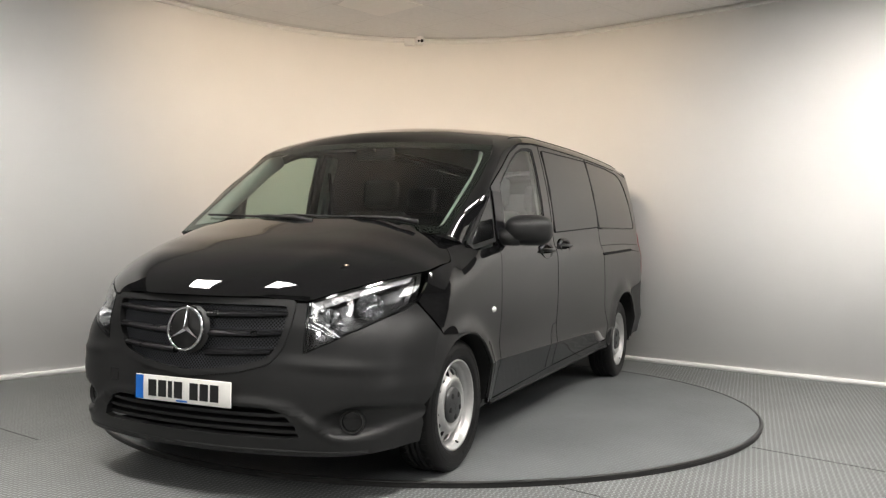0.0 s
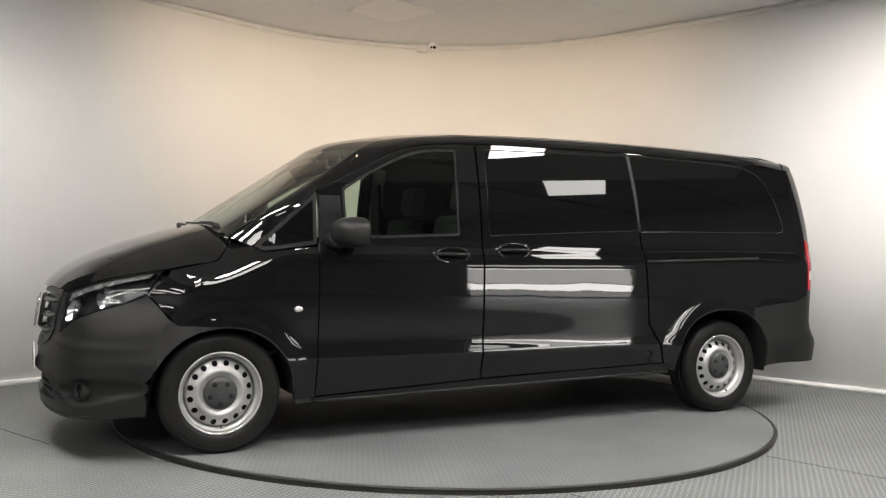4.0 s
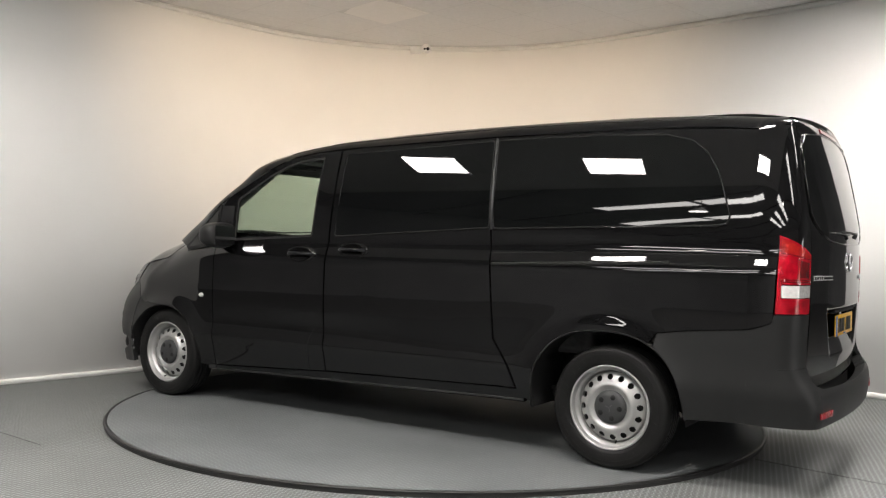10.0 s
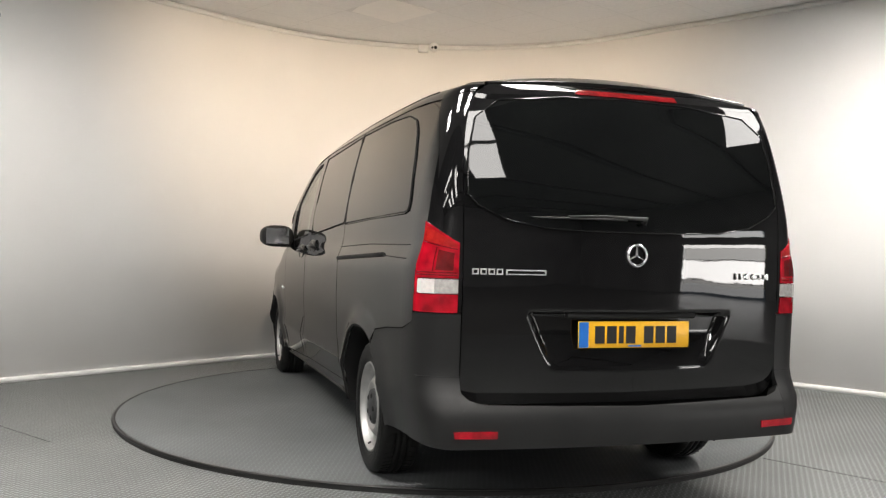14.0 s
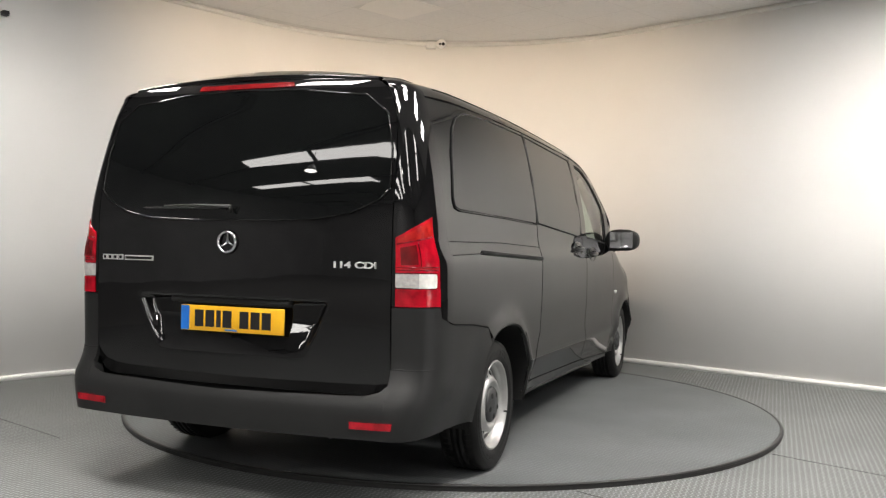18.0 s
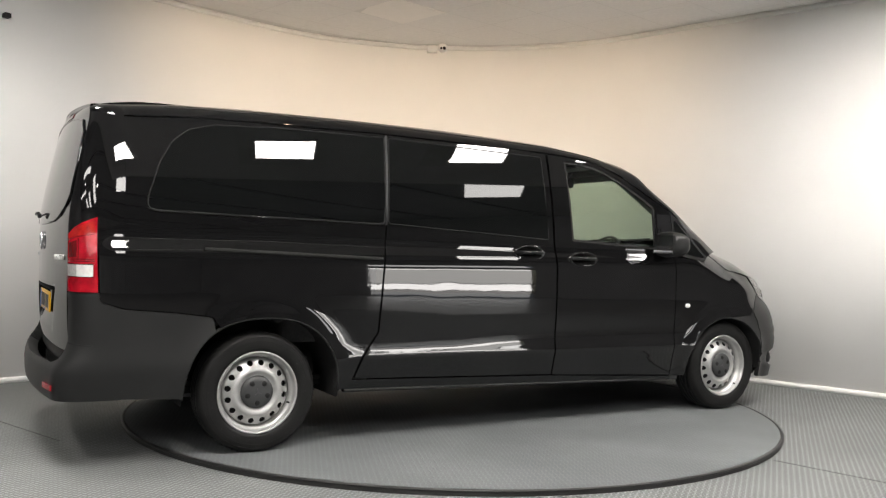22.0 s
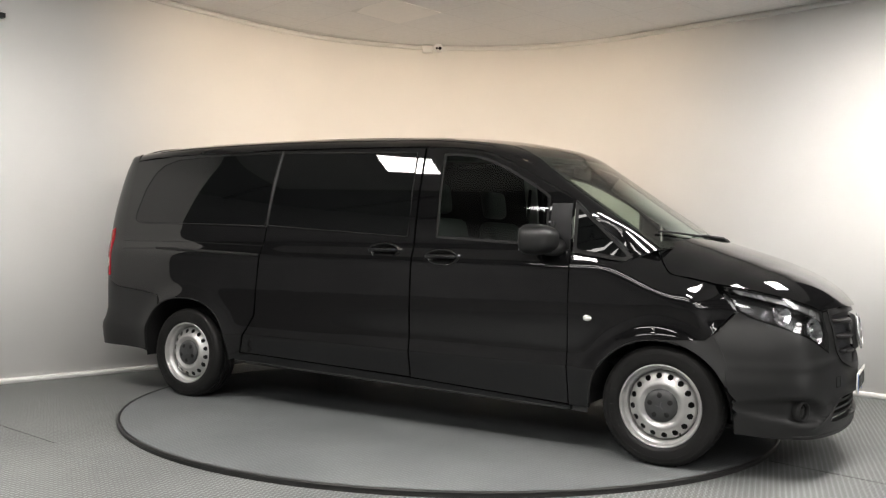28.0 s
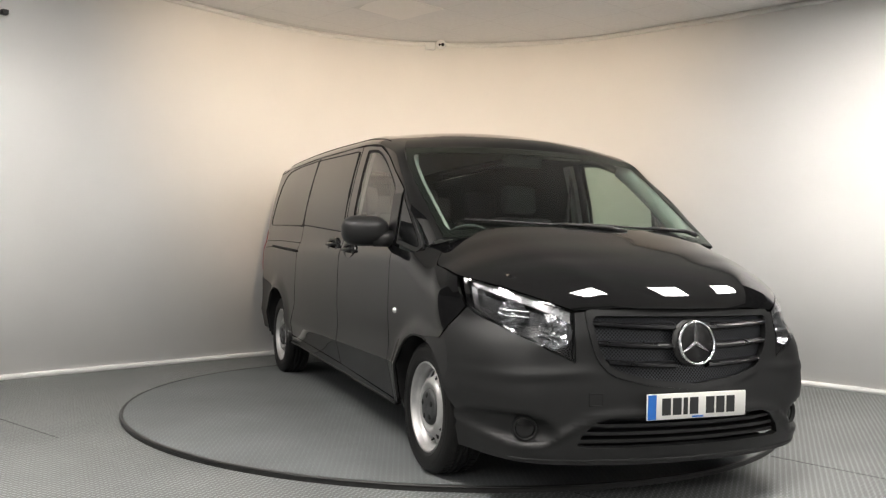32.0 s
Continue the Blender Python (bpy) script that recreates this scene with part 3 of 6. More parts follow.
build_room()
build_shed()
for lamp_x, lamp_y in ((-0.55, -11.0), (-7.6, -9.6)):
    build_bay_lamp(lamp_x, lamp_y)
build_camera_box(-0.208, 3.115, 3.255, 0)
sensor = part("wall_sensor", box(-0.025, 0.025, -0.03, 0.03, -0.018, 0.018, 0.006), M_BLACK)
sensor.matrix_world = pose(-3.50, 0.455, 2.808, 0, 0, 50)
tagged(sensor, "small black sensor box high on the wall", "sensor")
turntable = build_turntable()


# ---- shape of the van ----
def lerp_table(x, table):
    """A smooth curve through a short table of (x, value), held flat past its ends."""
    if x <= table[0][0]:
        return table[0][1]
    if x >= table[-1][0]:
        return table[-1][1]
    i = 0
    while x > table[i + 1][0]:
        i += 1
    (a, p), (b, q) = table[i], table[i + 1]
    d = (q - p) / (b - a)
    before = (p - table[i - 1][1]) / (a - table[i - 1][0]) if i else d
    after = (table[i + 2][1] - q) / (table[i + 2][0] - b) if i + 2 < len(table) else d
    m0 = 0.0 if before * d < 0 else (before + d) / 2
    m1 = 0.0 if after * d < 0 else (after + d) / 2
    k, h = (x - a) / (b - a), b - a
    return p * (1 + 2 * k) * (1 - k) ** 2 + h * m0 * k * (1 - k) ** 2 + q * k * k * (3 - 2 * k) - h * m1 * k * k * (1 - k)


# Van space: x to the nose, y to its left, z up from the turntable; half widths and profiles in metres.
WIDTH = [(0.10, 0.86), (0.25, 0.888), (0.40, 0.9198), (0.445, 0.932), (0.468, 0.9385), (0.482, 0.9395), (0.52, 0.9370), (0.56, 0.9355), (0.64, 0.9360), (0.80, 0.939), (0.93, 0.937), (1.01, 0.934), (1.035, 0.930), (1.06, 0.9225), (1.09, 0.9115),
         (1.12, 0.9025), (1.15, 0.8975), (1.20, 0.892), (1.30, 0.879), (1.40, 0.8615), (1.50, 0.8407), (1.60, 0.8165), (1.70, 0.789), (1.76, 0.771), (1.82, 0.745), (1.90, 0.70)]
SHOULDER = [(1.40, 1.175), (1.56, 1.155), (1.65, 1.130), (1.70, 1.055), (1.744, 1.008), (1.85, 0.985), (1.975, 0.959), (2.05, 0.930), (2.20, 0.885), (2.44, 0.82)]
TUCK = [(1.30, 1.19), (1.65, 1.075), (1.80, 1.020), (1.975, 0.960), (2.20, 0.885)]
HOOD = [(1.60, 1.262), (1.75, 1.218), (2.00, 1.142), (2.20, 1.076), (2.40, 0.982), (2.50, 0.905), (2.55, 0.845), (2.62, 0.70)]
ROOF = [(-2.62, 1.786), (-2.50, 1.842), (-2.00, 1.880), (-1.00, 1.892), (-0.20, 1.878), (0.30, 1.852), (0.70, 1.803), (0.95, 1.748)]
SCREEN = [(1.10, 1.90), (1.19, 1.775), (1.40, 1.462), (1.60, 1.165), (1.72, 0.985), (1.80, 0.85), (1.86, 0.70)]
NOSE = [(0.10, 2.51), (0.20, 2.555), (0.34, 2.575), (0.50, 2.572), (0.62, 2.553), (0.75, 2.543), (0.85, 2.515), (0.95, 2.42), (1.05, 2.30), (1.2, 2.0)]
TAIL = [(0.20, -2.70), (0.30, -2.748), (0.40, -2.758), (0.46, -2.750), (0.53, -2.705), (0.60, -2.680), (1.00, -2.692), (1.20, -2.690), (1.30, -2.680), (1.50, -2.643), (1.70, -2.598), (1.78, -2.572), (1.83, -2.52)]
GATE = [(0.45, -2.655), (0.60, -2.678)] + TAIL[6:]


def width(z):
    return lerp_table(z, WIDTH)


def flare(x, z):
    """How far the skin swells outwards round the wheel openings."""
    out = 0.0
    for cx, a, b in ((1.700, 0.370, 0.362), (-1.695, 0.415, 0.412)):
        far = math.hypot((x - cx) / a, max(0.0, z - 0.30) / b) - 1.0
        out += 0.022 * math.exp(-(max(0.0, far) / 0.17) ** 2) * min(1.0, max(0.0, (far + 0.4) / 0.4))
    return out


def front_x(y, z):
    """The nose: the x of the front skin at y, z."""
    w = width(z)
    s = abs(y)
    ridge = 0.010 * math.exp(-((z - 0.600 + 0.05 * s) / 0.022) ** 2) * min(1.0, max(0.0, (s - 0.42) / 0.12))
    # The smile-shaped lip over the lower intake and the pocket of the fog lamp.
    line = 0.403 - 0.155 * min(1.0, max(0.0, (s - 0.40) / 0.32)) ** 1.3
    lip = 0.018 * math.exp(-((z - line) / 0.017) ** 2) * min(1.0, max(0.0, (0.80 - s) / 0.10)) * min(1.0, max(0.0, (z - 0.23) / 0.06))
    far = math.hypot((s - 0.765) / 0.150, (z - 0.337 - 0.12 * (s - 0.735)) / (0.064 - 0.10 * max(0.0, s - 0.78)))
    pocket = 0.062 * max(0.0, 1.0 - far ** 4) ** 0.6 if far < 1 else 0.0
    # Below the lamps the corner is square, at their height it sweeps back.
    k = min(1.0, max(0.0, (z - 0.60) / 0.20))
    k = k * k * (3 - 2 * k)
    corner = (0.30 + 0.10 * k) * min(s / w, 1.0) ** (13 - 7 * k)
    return lerp_table(z, NOSE) - 0.25 * y * y - corner + ridge + (lip if far > 1 else 0.0) - pocket


def rear_taper(x):
    return 1.0 - 0.024 * max(0.0, (-1.2 - x) / 1.3) ** 2


def side_y(x, z):
    """The half width of the side skin at x, z."""
    w = width(z)
    if front_x(w, z) < x:
        lo, hi = 0.0, w
        for _ in range(30):
            m = (lo + hi) / 2
            if front_x(m, z) > x:
                lo = m
            else:
                hi = m
        w = lo
    if 1.3 < x < 2.0:
        q = max(0.0, (z - lerp_table(x, TUCK) + 0.18) / 0.18) ** 2
        ease = min(1.0, (x - 1.3) / 0.4, (2.0 - x) / 0.3)
        w -= 0.125 * ease * ease * (3 - 2 * ease) * q / (1.0 + 0.5 * q)
    # The scooped lower flank of the front door, which runs out in the sliding door.
    run = min(1.0, max(0.0, (x + 0.75) / 1.15)) * min(1.0, max(0.0, (1.42 - x) / 0.22))
    w -= 0.0065 * run * run * (3 - 2 * run) * math.exp(-((z - 0.575) / 0.085) ** 2)
    return (w + flare(x, z)) * rear_taper(x)


def rear_x(y, z):
    """The x of the tail at y, z, bumper and corners."""
    return lerp_table(z, TAIL) + 0.050 * (abs(y) / 0.75) ** 2


def gate_x(y, z):
    """The x of the tailgate at y, z."""
    return lerp_table(z, GATE) + 0.050 * (abs(y) / 0.75) ** 2 + plate_hollow(y, z)


def plate_hollow(y, z):
    """The depth of the hollow for the number plate."""
    edge = min(1.0, max(0.0, (0.385 + 0.45 * (z - 0.63) - abs(y)) / 0.045))
    top = min(1.0, max(0.0, (0.850 - z) / 0.010))
    low = min(1.0, max(0.0, (z - 0.612) / 0.150))
    return 0.048 * edge * edge * (3 - 2 * edge) * top * low


# ---- the van ----
INSIDE = (0.0, 0.0, 0.9)
GAP = 0.0035
BELT = [(1.56, 1.085), (1.44, 1.192), (1.32, 1.298), (1.20, 1.407), (0.98, 1.522), (0.78, 1.630), (0.58, 1.700), (0.32, 1.730), (0.0, 1.742), (-1.0, 1.757), (-2.0, 1.748), (-2.40, 1.722)]


def on_side(x, z):
    return (x, side_y(x, z), z)


def on_front(u, z):
    y = u * width(z)
    x = front_x(y, z)
    return (x, y + math.copysign(flare(x, z), y) * min(1.0, abs(u) * 2), z)


def on_nose(y, z):
    return (front_x(y, z), y, z)


def on_rear(y, z):
    return (gate_x(y, z), y, z)


def on_bumper(y, z):
    return (rear_x(y, z), y, z)


def screen_x(y, z):
    return lerp_table(z, SCREEN) - 0.27 * y * y


def on_screen(y, z):
    return (screen_x(y, z), y, z)


def roof_z(x, y):
    return lerp_table(x, ROOF) - 0.14 * y * y


def on_roof(x, y):
    return (x, y, roof_z(x, y))


def bezier(a, b, c, t):
    return Vector(a) * (1 - t) ** 2 + Vector(b) * 2 * t * (1 - t) + Vector(c) * t * t


CORNER_X = -2.40


def gate_y(z):
    """The half width of the tailgate at a height."""
    return lerp_table(z, [(0.3, 0.738), (1.30, 0.740), (1.50, 0.732), (1.62, 0.715), (1.70, 0.690), (1.74, 0.665), (1.772, 0.62)])


def on_corner(s, z):
    """The rear corner: s 0 on the side, 1 on the tail."""
    a = Vector((CORNER_X, side_y(CORNER_X, z), z))
    y = gate_y(z) + 0.004
    c = Vector((rear_x(y, z), y, z))
    lean = (side_y(CORNER_X + 0.03, z) - a.y) / 0.03
    b = Vector((c.x + 0.018, a.y - (lean + 0.02 * max(0.0, z - 1.2)) * (CORNER_X - c.x - 0.018), z))
    full = 0.78 - 0.30 * max(0.0, z - 1.25)
    p, q, r = a.lerp(b, full), c.lerp(b, full), 1 - s
    return a * r ** 3 + p * 3 * r * r * s + q * 3 * r * s * s + c * s ** 3


def arch(cx, a, b, z0, start, end, n=16):
    """Points of a wheel opening from one angle to another."""
    power = 0.84 if cx < 0 else 1.0
    out = []
    for k in range(n + 1):
        q = math.radians(start + (end - start) * k / n)
        c, s = math.cos(q), math.sin(q)
        out.append((cx + a * math.copysign(abs(c) ** power, c), z0 + b * math.copysign(abs(s) ** power, s)))
    return out


def loft(first, second, control, steps=6):
    """A rounded skin between two edges of equal count; control gives the point that the bend leans to."""
    bm = bmesh.new()
    rows = []
    for a, b, c in zip(first, second, control):
        rows.append([bm.verts.new(bezier(a, c, b, k / steps)) for k in range(steps + 1)])
    for p, q in zip(rows, rows[1:]):
        for k in range(steps):
            bm.faces.new((p[k], q[k], q[k + 1], p[k + 1]))
    bm.normal_update()
    if sum(f.calc_area() * f.normal.dot(f.calc_center_median() - Vector(INSIDE)) for f in bm.faces) < 0:
        bmesh.ops.reverse_faces(bm, faces=bm.faces[:])
    return finish(bm, True)


def dense(points, n=4):
    """More points along a line of points, eased by a curve through them."""
    pts = [Vector(p) for p in points]
    out = []
    for i in range(len(pts) - 1):
        p0, p1, p2, p3 = pts[max(i - 1, 0)], pts[i], pts[i + 1], pts[min(i + 2, len(pts) - 1)]
        for k in range(n):
            t = k / n
            out.append(0.5 * ((2 * p1) + (p2 - p0) * t + (2 * p0 - 5 * p1 + 4 * p2 - p3) * t * t + (3 * p1 - p0 - 3 * p2 + p3) * t ** 3))
    out.append(pts[-1])
    return out


F_ARCH = (1.700, 0.370, 0.362, 0.30)
R_ARCH = (-1.695, 0.415, 0.412, 0.30)
WINDOW_FRONT = [(1.062, 1.418), (0.968, 1.480), (0.866, 1.539), (0.767, 1.593), (0.66, 1.640), (0.545, 1.674), (0.43, 1.688), (0.322, 1.691), (0.332, 1.168), (1.052, 1.132)]
WINDOW_SLIDE = [(0.135, 1.700), (-0.945, 1.730), (-0.982, 1.232), (0.140, 1.172)]
WINDOW_REAR = [(-0.972, 1.731), (-1.60, 1.728), (-1.95, 1.712), (-2.09, 1.675), (-2.17, 1.610), (-2.235, 1.500), (-2.298, 1.300), (-2.292, 1.262), (-2.255, 1.250), (-1.008, 1.228)]
DOOR_TOP = [(1.20, 1.400), (0.98, 1.515), (0.78, 1.623), (0.58, 1.693), (0.32, 1.723), (0.195, 1.727)]


def ring_patch(outer, hole, chart, du, dv, out, thick=0.012, lift=0.0):
    """A skin with one hole, made of two halves cut along the hole's middle."""
    bm = bmesh.new()
    edges = []
    for loop in (outer, hole):
        vs = [bm.verts.new((u, v, 0)) for u, v in loop]
        edges += [bm.edges.new((vs[i], vs[(i + 1) % len(vs)])) for i in range(len(vs))]
    bmesh.ops.triangle_fill(bm, use_beauty=True, edges=edges)
    wrong = [f for f in bm.faces if within(f.calc_center_median(), hole)]
    bmesh.ops.delete(bm, geom=wrong, context="FACES")
    us, vs = [p[0] for p in outer], [p[1] for p in outer]
    for k in range(1, int((max(us) - min(us)) / du) + 1):
        bmesh.ops.bisect_plane(bm, geom=bm.verts[:] + bm.edges[:] + bm.faces[:], plane_co=(min(us) + du * k, 0, 0), plane_no=(1, 0, 0), dist=1e-6)
    for k in range(1, int((max(vs) - min(vs)) / dv) + 1):
        bmesh.ops.bisect_plane(bm, geom=bm.verts[:] + bm.edges[:] + bm.faces[:], plane_co=(0, min(vs) + dv * k, 0), plane_no=(0, 1, 0), dist=1e-6)
    for v in bm.verts:
        v.co = Vector(chart(v.co.x, v.co.y))
    return skinned(bm, out, thick, lift)


def skinned(bm, out, thick, lift=0.0):
    bm.normal_update()
    bmesh.ops.recalc_face_normals(bm, faces=bm.faces[:])
    if sum(f.calc_area() * f.normal.dot(f.calc_center_median() - Vector(out)) for f in bm.faces) < 0:
        bmesh.ops.reverse_faces(bm, faces=bm.faces[:])
    bm.normal_update()
    normals = {v: v.normal.copy() for v in bm.verts}
    for v in bm.verts:
        v.co += normals[v] * lift
    finish(bm, True)
    rim = [e for e in bm.edges if len(e.link_faces) == 1]
    top, low = {}, {}
    for e in rim:
        for v in e.verts:
            if v not in top:
                top[v] = bm.verts.new(v.co)
                low[v] = bm.verts.new(v.co - normals[v] * thick)
    for e in rim:
        loop = e.link_faces[0].loops
        a, b = e.verts
        l = next(x for x in loop if x.edge == e)
        if l.vert != a:
            a, b = b, a
        bm.faces.new((top[b], top[a], low[a], low[b]))
    return bm


def line_on(points, chart, radius, lift=0.0, sides=6, n=6):
    """A thin bar that follows a line drawn in chart space."""
    pts = []
    for (a, b), (c, d) in zip(points, points[1:]):
        for k in range(n):
            pts.append((a + (c - a) * k / n, b + (d - b) * k / n))
    pts.append(points[-1])
    world = []
    for u, v in pts:
        p = Vector(chart(u, v))
        e = 0.01
        normal = (Vector(chart(u + e, v)) - p).cross(Vector(chart(u, v + e)) - p).normalized()
        if normal.dot(p - Vector((p.x * 0.8, 0, 0.9))) < 0:
            normal = -normal
        world.append(p + normal * lift)
    return tube(world, radius, sides)


def shrink(poly, d):
    """An outline drawn in by d on all sides."""
    n = len(poly)
    area = sum(a * q - c * b for (a, b), (c, q) in zip(poly, poly[1:] + poly[:1]))
    s = 1 if area > 0 else -1
    out = []
    for i in range(n):
        p, a, b = Vector(poly[i]), Vector(poly[i - 1]), Vector(poly[(i + 1) % n])
        u, v = (p - a).normalized(), (b - p).normalized()
        nu, nv = Vector((-u.y, u.x)) * s, Vector((-v.y, v.x)) * s
        m = nu + nv
        k = max(0.35, 1 + nu.dot(nv))
        q = p + m * d / k
        out.append((q.x, q.y))
    return out


def build_sides(van):
    # Front wing.
    wing = [(1.205, 0.262), (1.205, 1.092), (1.50, 1.056), (1.556, 1.082), (1.60, 1.104), (1.648, 1.127), (1.672, 1.092), (1.70, 1.052), (1.744, 1.004), (1.80, 0.993), (1.85, 0.983), (1.91, 0.970), (1.972, 0.956)]
    wing += [(2.000, 0.915), (2.045, 0.870), (2.082, 0.828), (2.050, 0.790), (2.010, 0.742), (1.980, 0.704), (1.945, 0.672)]
    wing += arch(*F_ARCH, 78, 186, 18)[4:]
    wing = shrink(wing, GAP)
    pair("front_wing", patch(resampled(wing, 0.08), on_side, 0.025, 0.0125, INSIDE, 0.02), M_PAINT, van, "gloss black front wing")
    # The bumper's flank between the wheel opening, the wing and the corner.
    flank = [(2.066, 0.46), (2.056, 0.56), (2.030, 0.704), (1.983, 0.704), (1.945, 0.673), (1.80, 0.668), (1.66, 0.664)] + arch(F_ARCH[0], F_ARCH[1] + 0.018, F_ARCH[2], F_ARCH[3], 96, 24, 14)
    pair("front_bumper_flank", patch(resampled(flank, 0.06), on_side, 0.05, 0.04, INSIDE, 0.02, -0.003), M_BUMPER, van, "dark grey plastic bumper flank")
    # Front door with its window opening, then the glass.
    door = [(1.205, 0.268), (0.188, 0.318), (0.195, 1.727)] + DOOR_TOP[-2::-1] + [(1.205, 1.10)]
    pair("front_door", ring_patch(resampled(shrink(door, GAP), 0.12), rounded(WINDOW_FRONT, 0.02, 3), on_side, 0.04, 0.0125, INSIDE, 0.03), M_PAINT, van, "gloss black front door")
    pair("front_side_window", patch(resampled(rounded(shrink(WINDOW_FRONT, 0.012), 0.02, 3), 0.1), on_side, 0.1, 0.1, INSIDE, 0.004, -0.008), M_GLASS, van, "green tinted side window")
    seal = rounded(WINDOW_FRONT, 0.02, 3)
    pair("window_seal", ring_patch(shrink(seal, 0.001), shrink(seal, 0.016), on_side, 0.3, 0.3, INSIDE, 0.01, -0.003), M_GAP, van, "matt black window seal")
    # The small fixed glass in front of the door.
    quarter = [(1.212, 1.393), (1.212, 1.104), (1.505, 1.060), (1.552, 1.088)]

    def flat(x, z):
        return (x, side_y(1.2, z) - 0.075 * (x - 1.2), z)

    pair("quarter_frame", patch(resampled(rounded(quarter, 0.012, 3), 0.06), flat, 0.06, 0.06, INSIDE, 0.012, -0.002), M_GAP, van)
    pair("quarter_window", patch(resampled(rounded(shrink(quarter, 0.022), 0.012, 3), 0.06), flat, 0.08, 0.08, INSIDE, 0.004, 0.002), M_PRIVACY, van, "small dark fixed side glass")
    # Sliding door.
    slide = [(0.185, 0.322), (-1.18, 0.362), (-1.14, 0.48), (-1.045, 0.62), (-1.015, 1.00), (-0.990, 1.215), (-0.957, 1.752), (0.0, 1.739), (0.185, 1.729)]
    pair("sliding_door", patch(resampled(shrink(slide, GAP), 0.12), on_side, 0.06, 0.0125, INSIDE, 0.02), M_PAINT, van, "gloss black sliding side door")
    pair("sliding_door_window", patch(resampled(rounded(WINDOW_SLIDE, 0.025, 4), 0.1), on_side, 0.1, 0.04, INSIDE, 0.006, 0.004), M_PRIVACY, van, "dark privacy glass")
    # Rear side panel over the wheel.
    quarterpanel = [(-1.19, 0.330)] + [(-1.19, 0.362), (-1.15, 0.48), (-1.052, 0.622), (-1.022, 1.00), (-0.996, 1.215), (-0.963, 1.752), (-2.0, 1.744), (-2.4015, 1.718), (-2.4015, 0.762), (-2.15, 0.742), (-1.975, 0.718)]
    ra = arch(*R_ARCH, 180, 0, 40)
    quarterpanel += [p for p in ra if p[1] > 0.34 and p[0] > -1.945 or p[0] > -1.4][:]
    pair("rear_side_panel", patch(resampled(shrink(quarterpanel, 0.002), 0.10), on_side, 0.04, 0.0125, INSIDE, 0.02), M_PAINT, van, "gloss black rear side panel")
    pair("rear_side_window", patch(resampled(rounded(WINDOW_REAR, 0.012, 2), 0.1), on_side, 0.08, 0.04, INSIDE, 0.006, 0.004), M_PRIVACY, van, "dark privacy glass with a curved rear edge")
    for window in (WINDOW_SLIDE, WINDOW_REAR):
        edge = rounded(window, 0.02, 3)
        pair("window_rubber", line_on(edge + edge[:1], on_side, 0.0040, 0.004, n=2), M_GAP, van)
    pair("window_divider", line_on([(-0.958, 1.745), (-0.995, 1.224)], on_side, 0.007, 0.002), M_CAP, van, "dark grey divider between the windows")
    # Waist seams, slide rail, sills.
    pair("slide_rail", line_on([(-1.03, 1.030), (-2.02, 1.062)], on_side, 0.011, 0.002), M_GAP, van, "black slot of the sliding door rail")
    pair("waist_seam", line_on([(-0.995, 1.094), (-1.7, 1.110), (-2.39, 1.108)], on_side, 0.0022, 0.0), M_GAP, van)
    pair("waist_seam", line_on([(-2.03, 1.058), (-2.39, 1.050)], on_side, 0.0022, 0.0), M_GAP, van)
    pair("window_trim", line_on([(-1.01, 1.222), (-1.6, 1.236), (-2.24, 1.244), (-2.292, 1.256)], on_side, 0.004, 0.003), M_GLOSSBLACK, van)
    sill = [(1.215, 0.258), (1.215, 0.232), (-1.235, 0.288), (-1.235, 0.358), (0.188, 0.312)]
    pair("sill", patch(resampled(sill, 0.15), on_side, 0.15, 0.04, INSIDE, 0.03, -0.006), M_PAINT, van, "gloss black sill")
    pair("sill_strip", line_on([(1.20, 0.240), (0.2, 0.265), (-1.23, 0.300)], on_side, 0.006, -0.004), M_BLACK, van)
    # Wheel opening lips and inner linings.
    for centre, start, stop in ((F_ARCH, 72, 182), (R_ARCH, -2, 178)):
        edge = arch(*centre, start, stop, 26)
        pair("arch_lip", line_on(edge, on_side, 0.007, -0.006, n=1), M_GAP, van)
        bm = bmesh.new()
        inner = []
        for x, z in arch(centre[0], centre[1] + 0.005, centre[2] + 0.005, centre[3], -3, 183, 26):
            w = side_y(x, max(z, 0.2)) - 0.012
            inner.append((bm.verts.new((x, w, z)), bm.verts.new((x, 0.55, z))))
        for (a, b), (c, d) in zip(inner, inner[1:]):
            bm.faces.new((a, b, d, c))
        back = [v[1] for v in inner]
        hub = bm.verts.new((centre[0], 0.55, centre[3]))
        for a, b in zip(back, back[1:]):
            bm.faces.new((a, b, hub))
        finish(bm, True)
        pair("wheel_housing", bm, M_GAP, van, "black wheel housing")
    # Fuel flap, on the left alone.
    part("fuel_flap", line_on([(0.19, 0.60), (0.26, 0.59), (0.305, 0.53), (0.32, 0.45), (0.325, 0.325)], on_side, 0.0022, 0.0), M_GAP, van, "outline of the fuel flap")
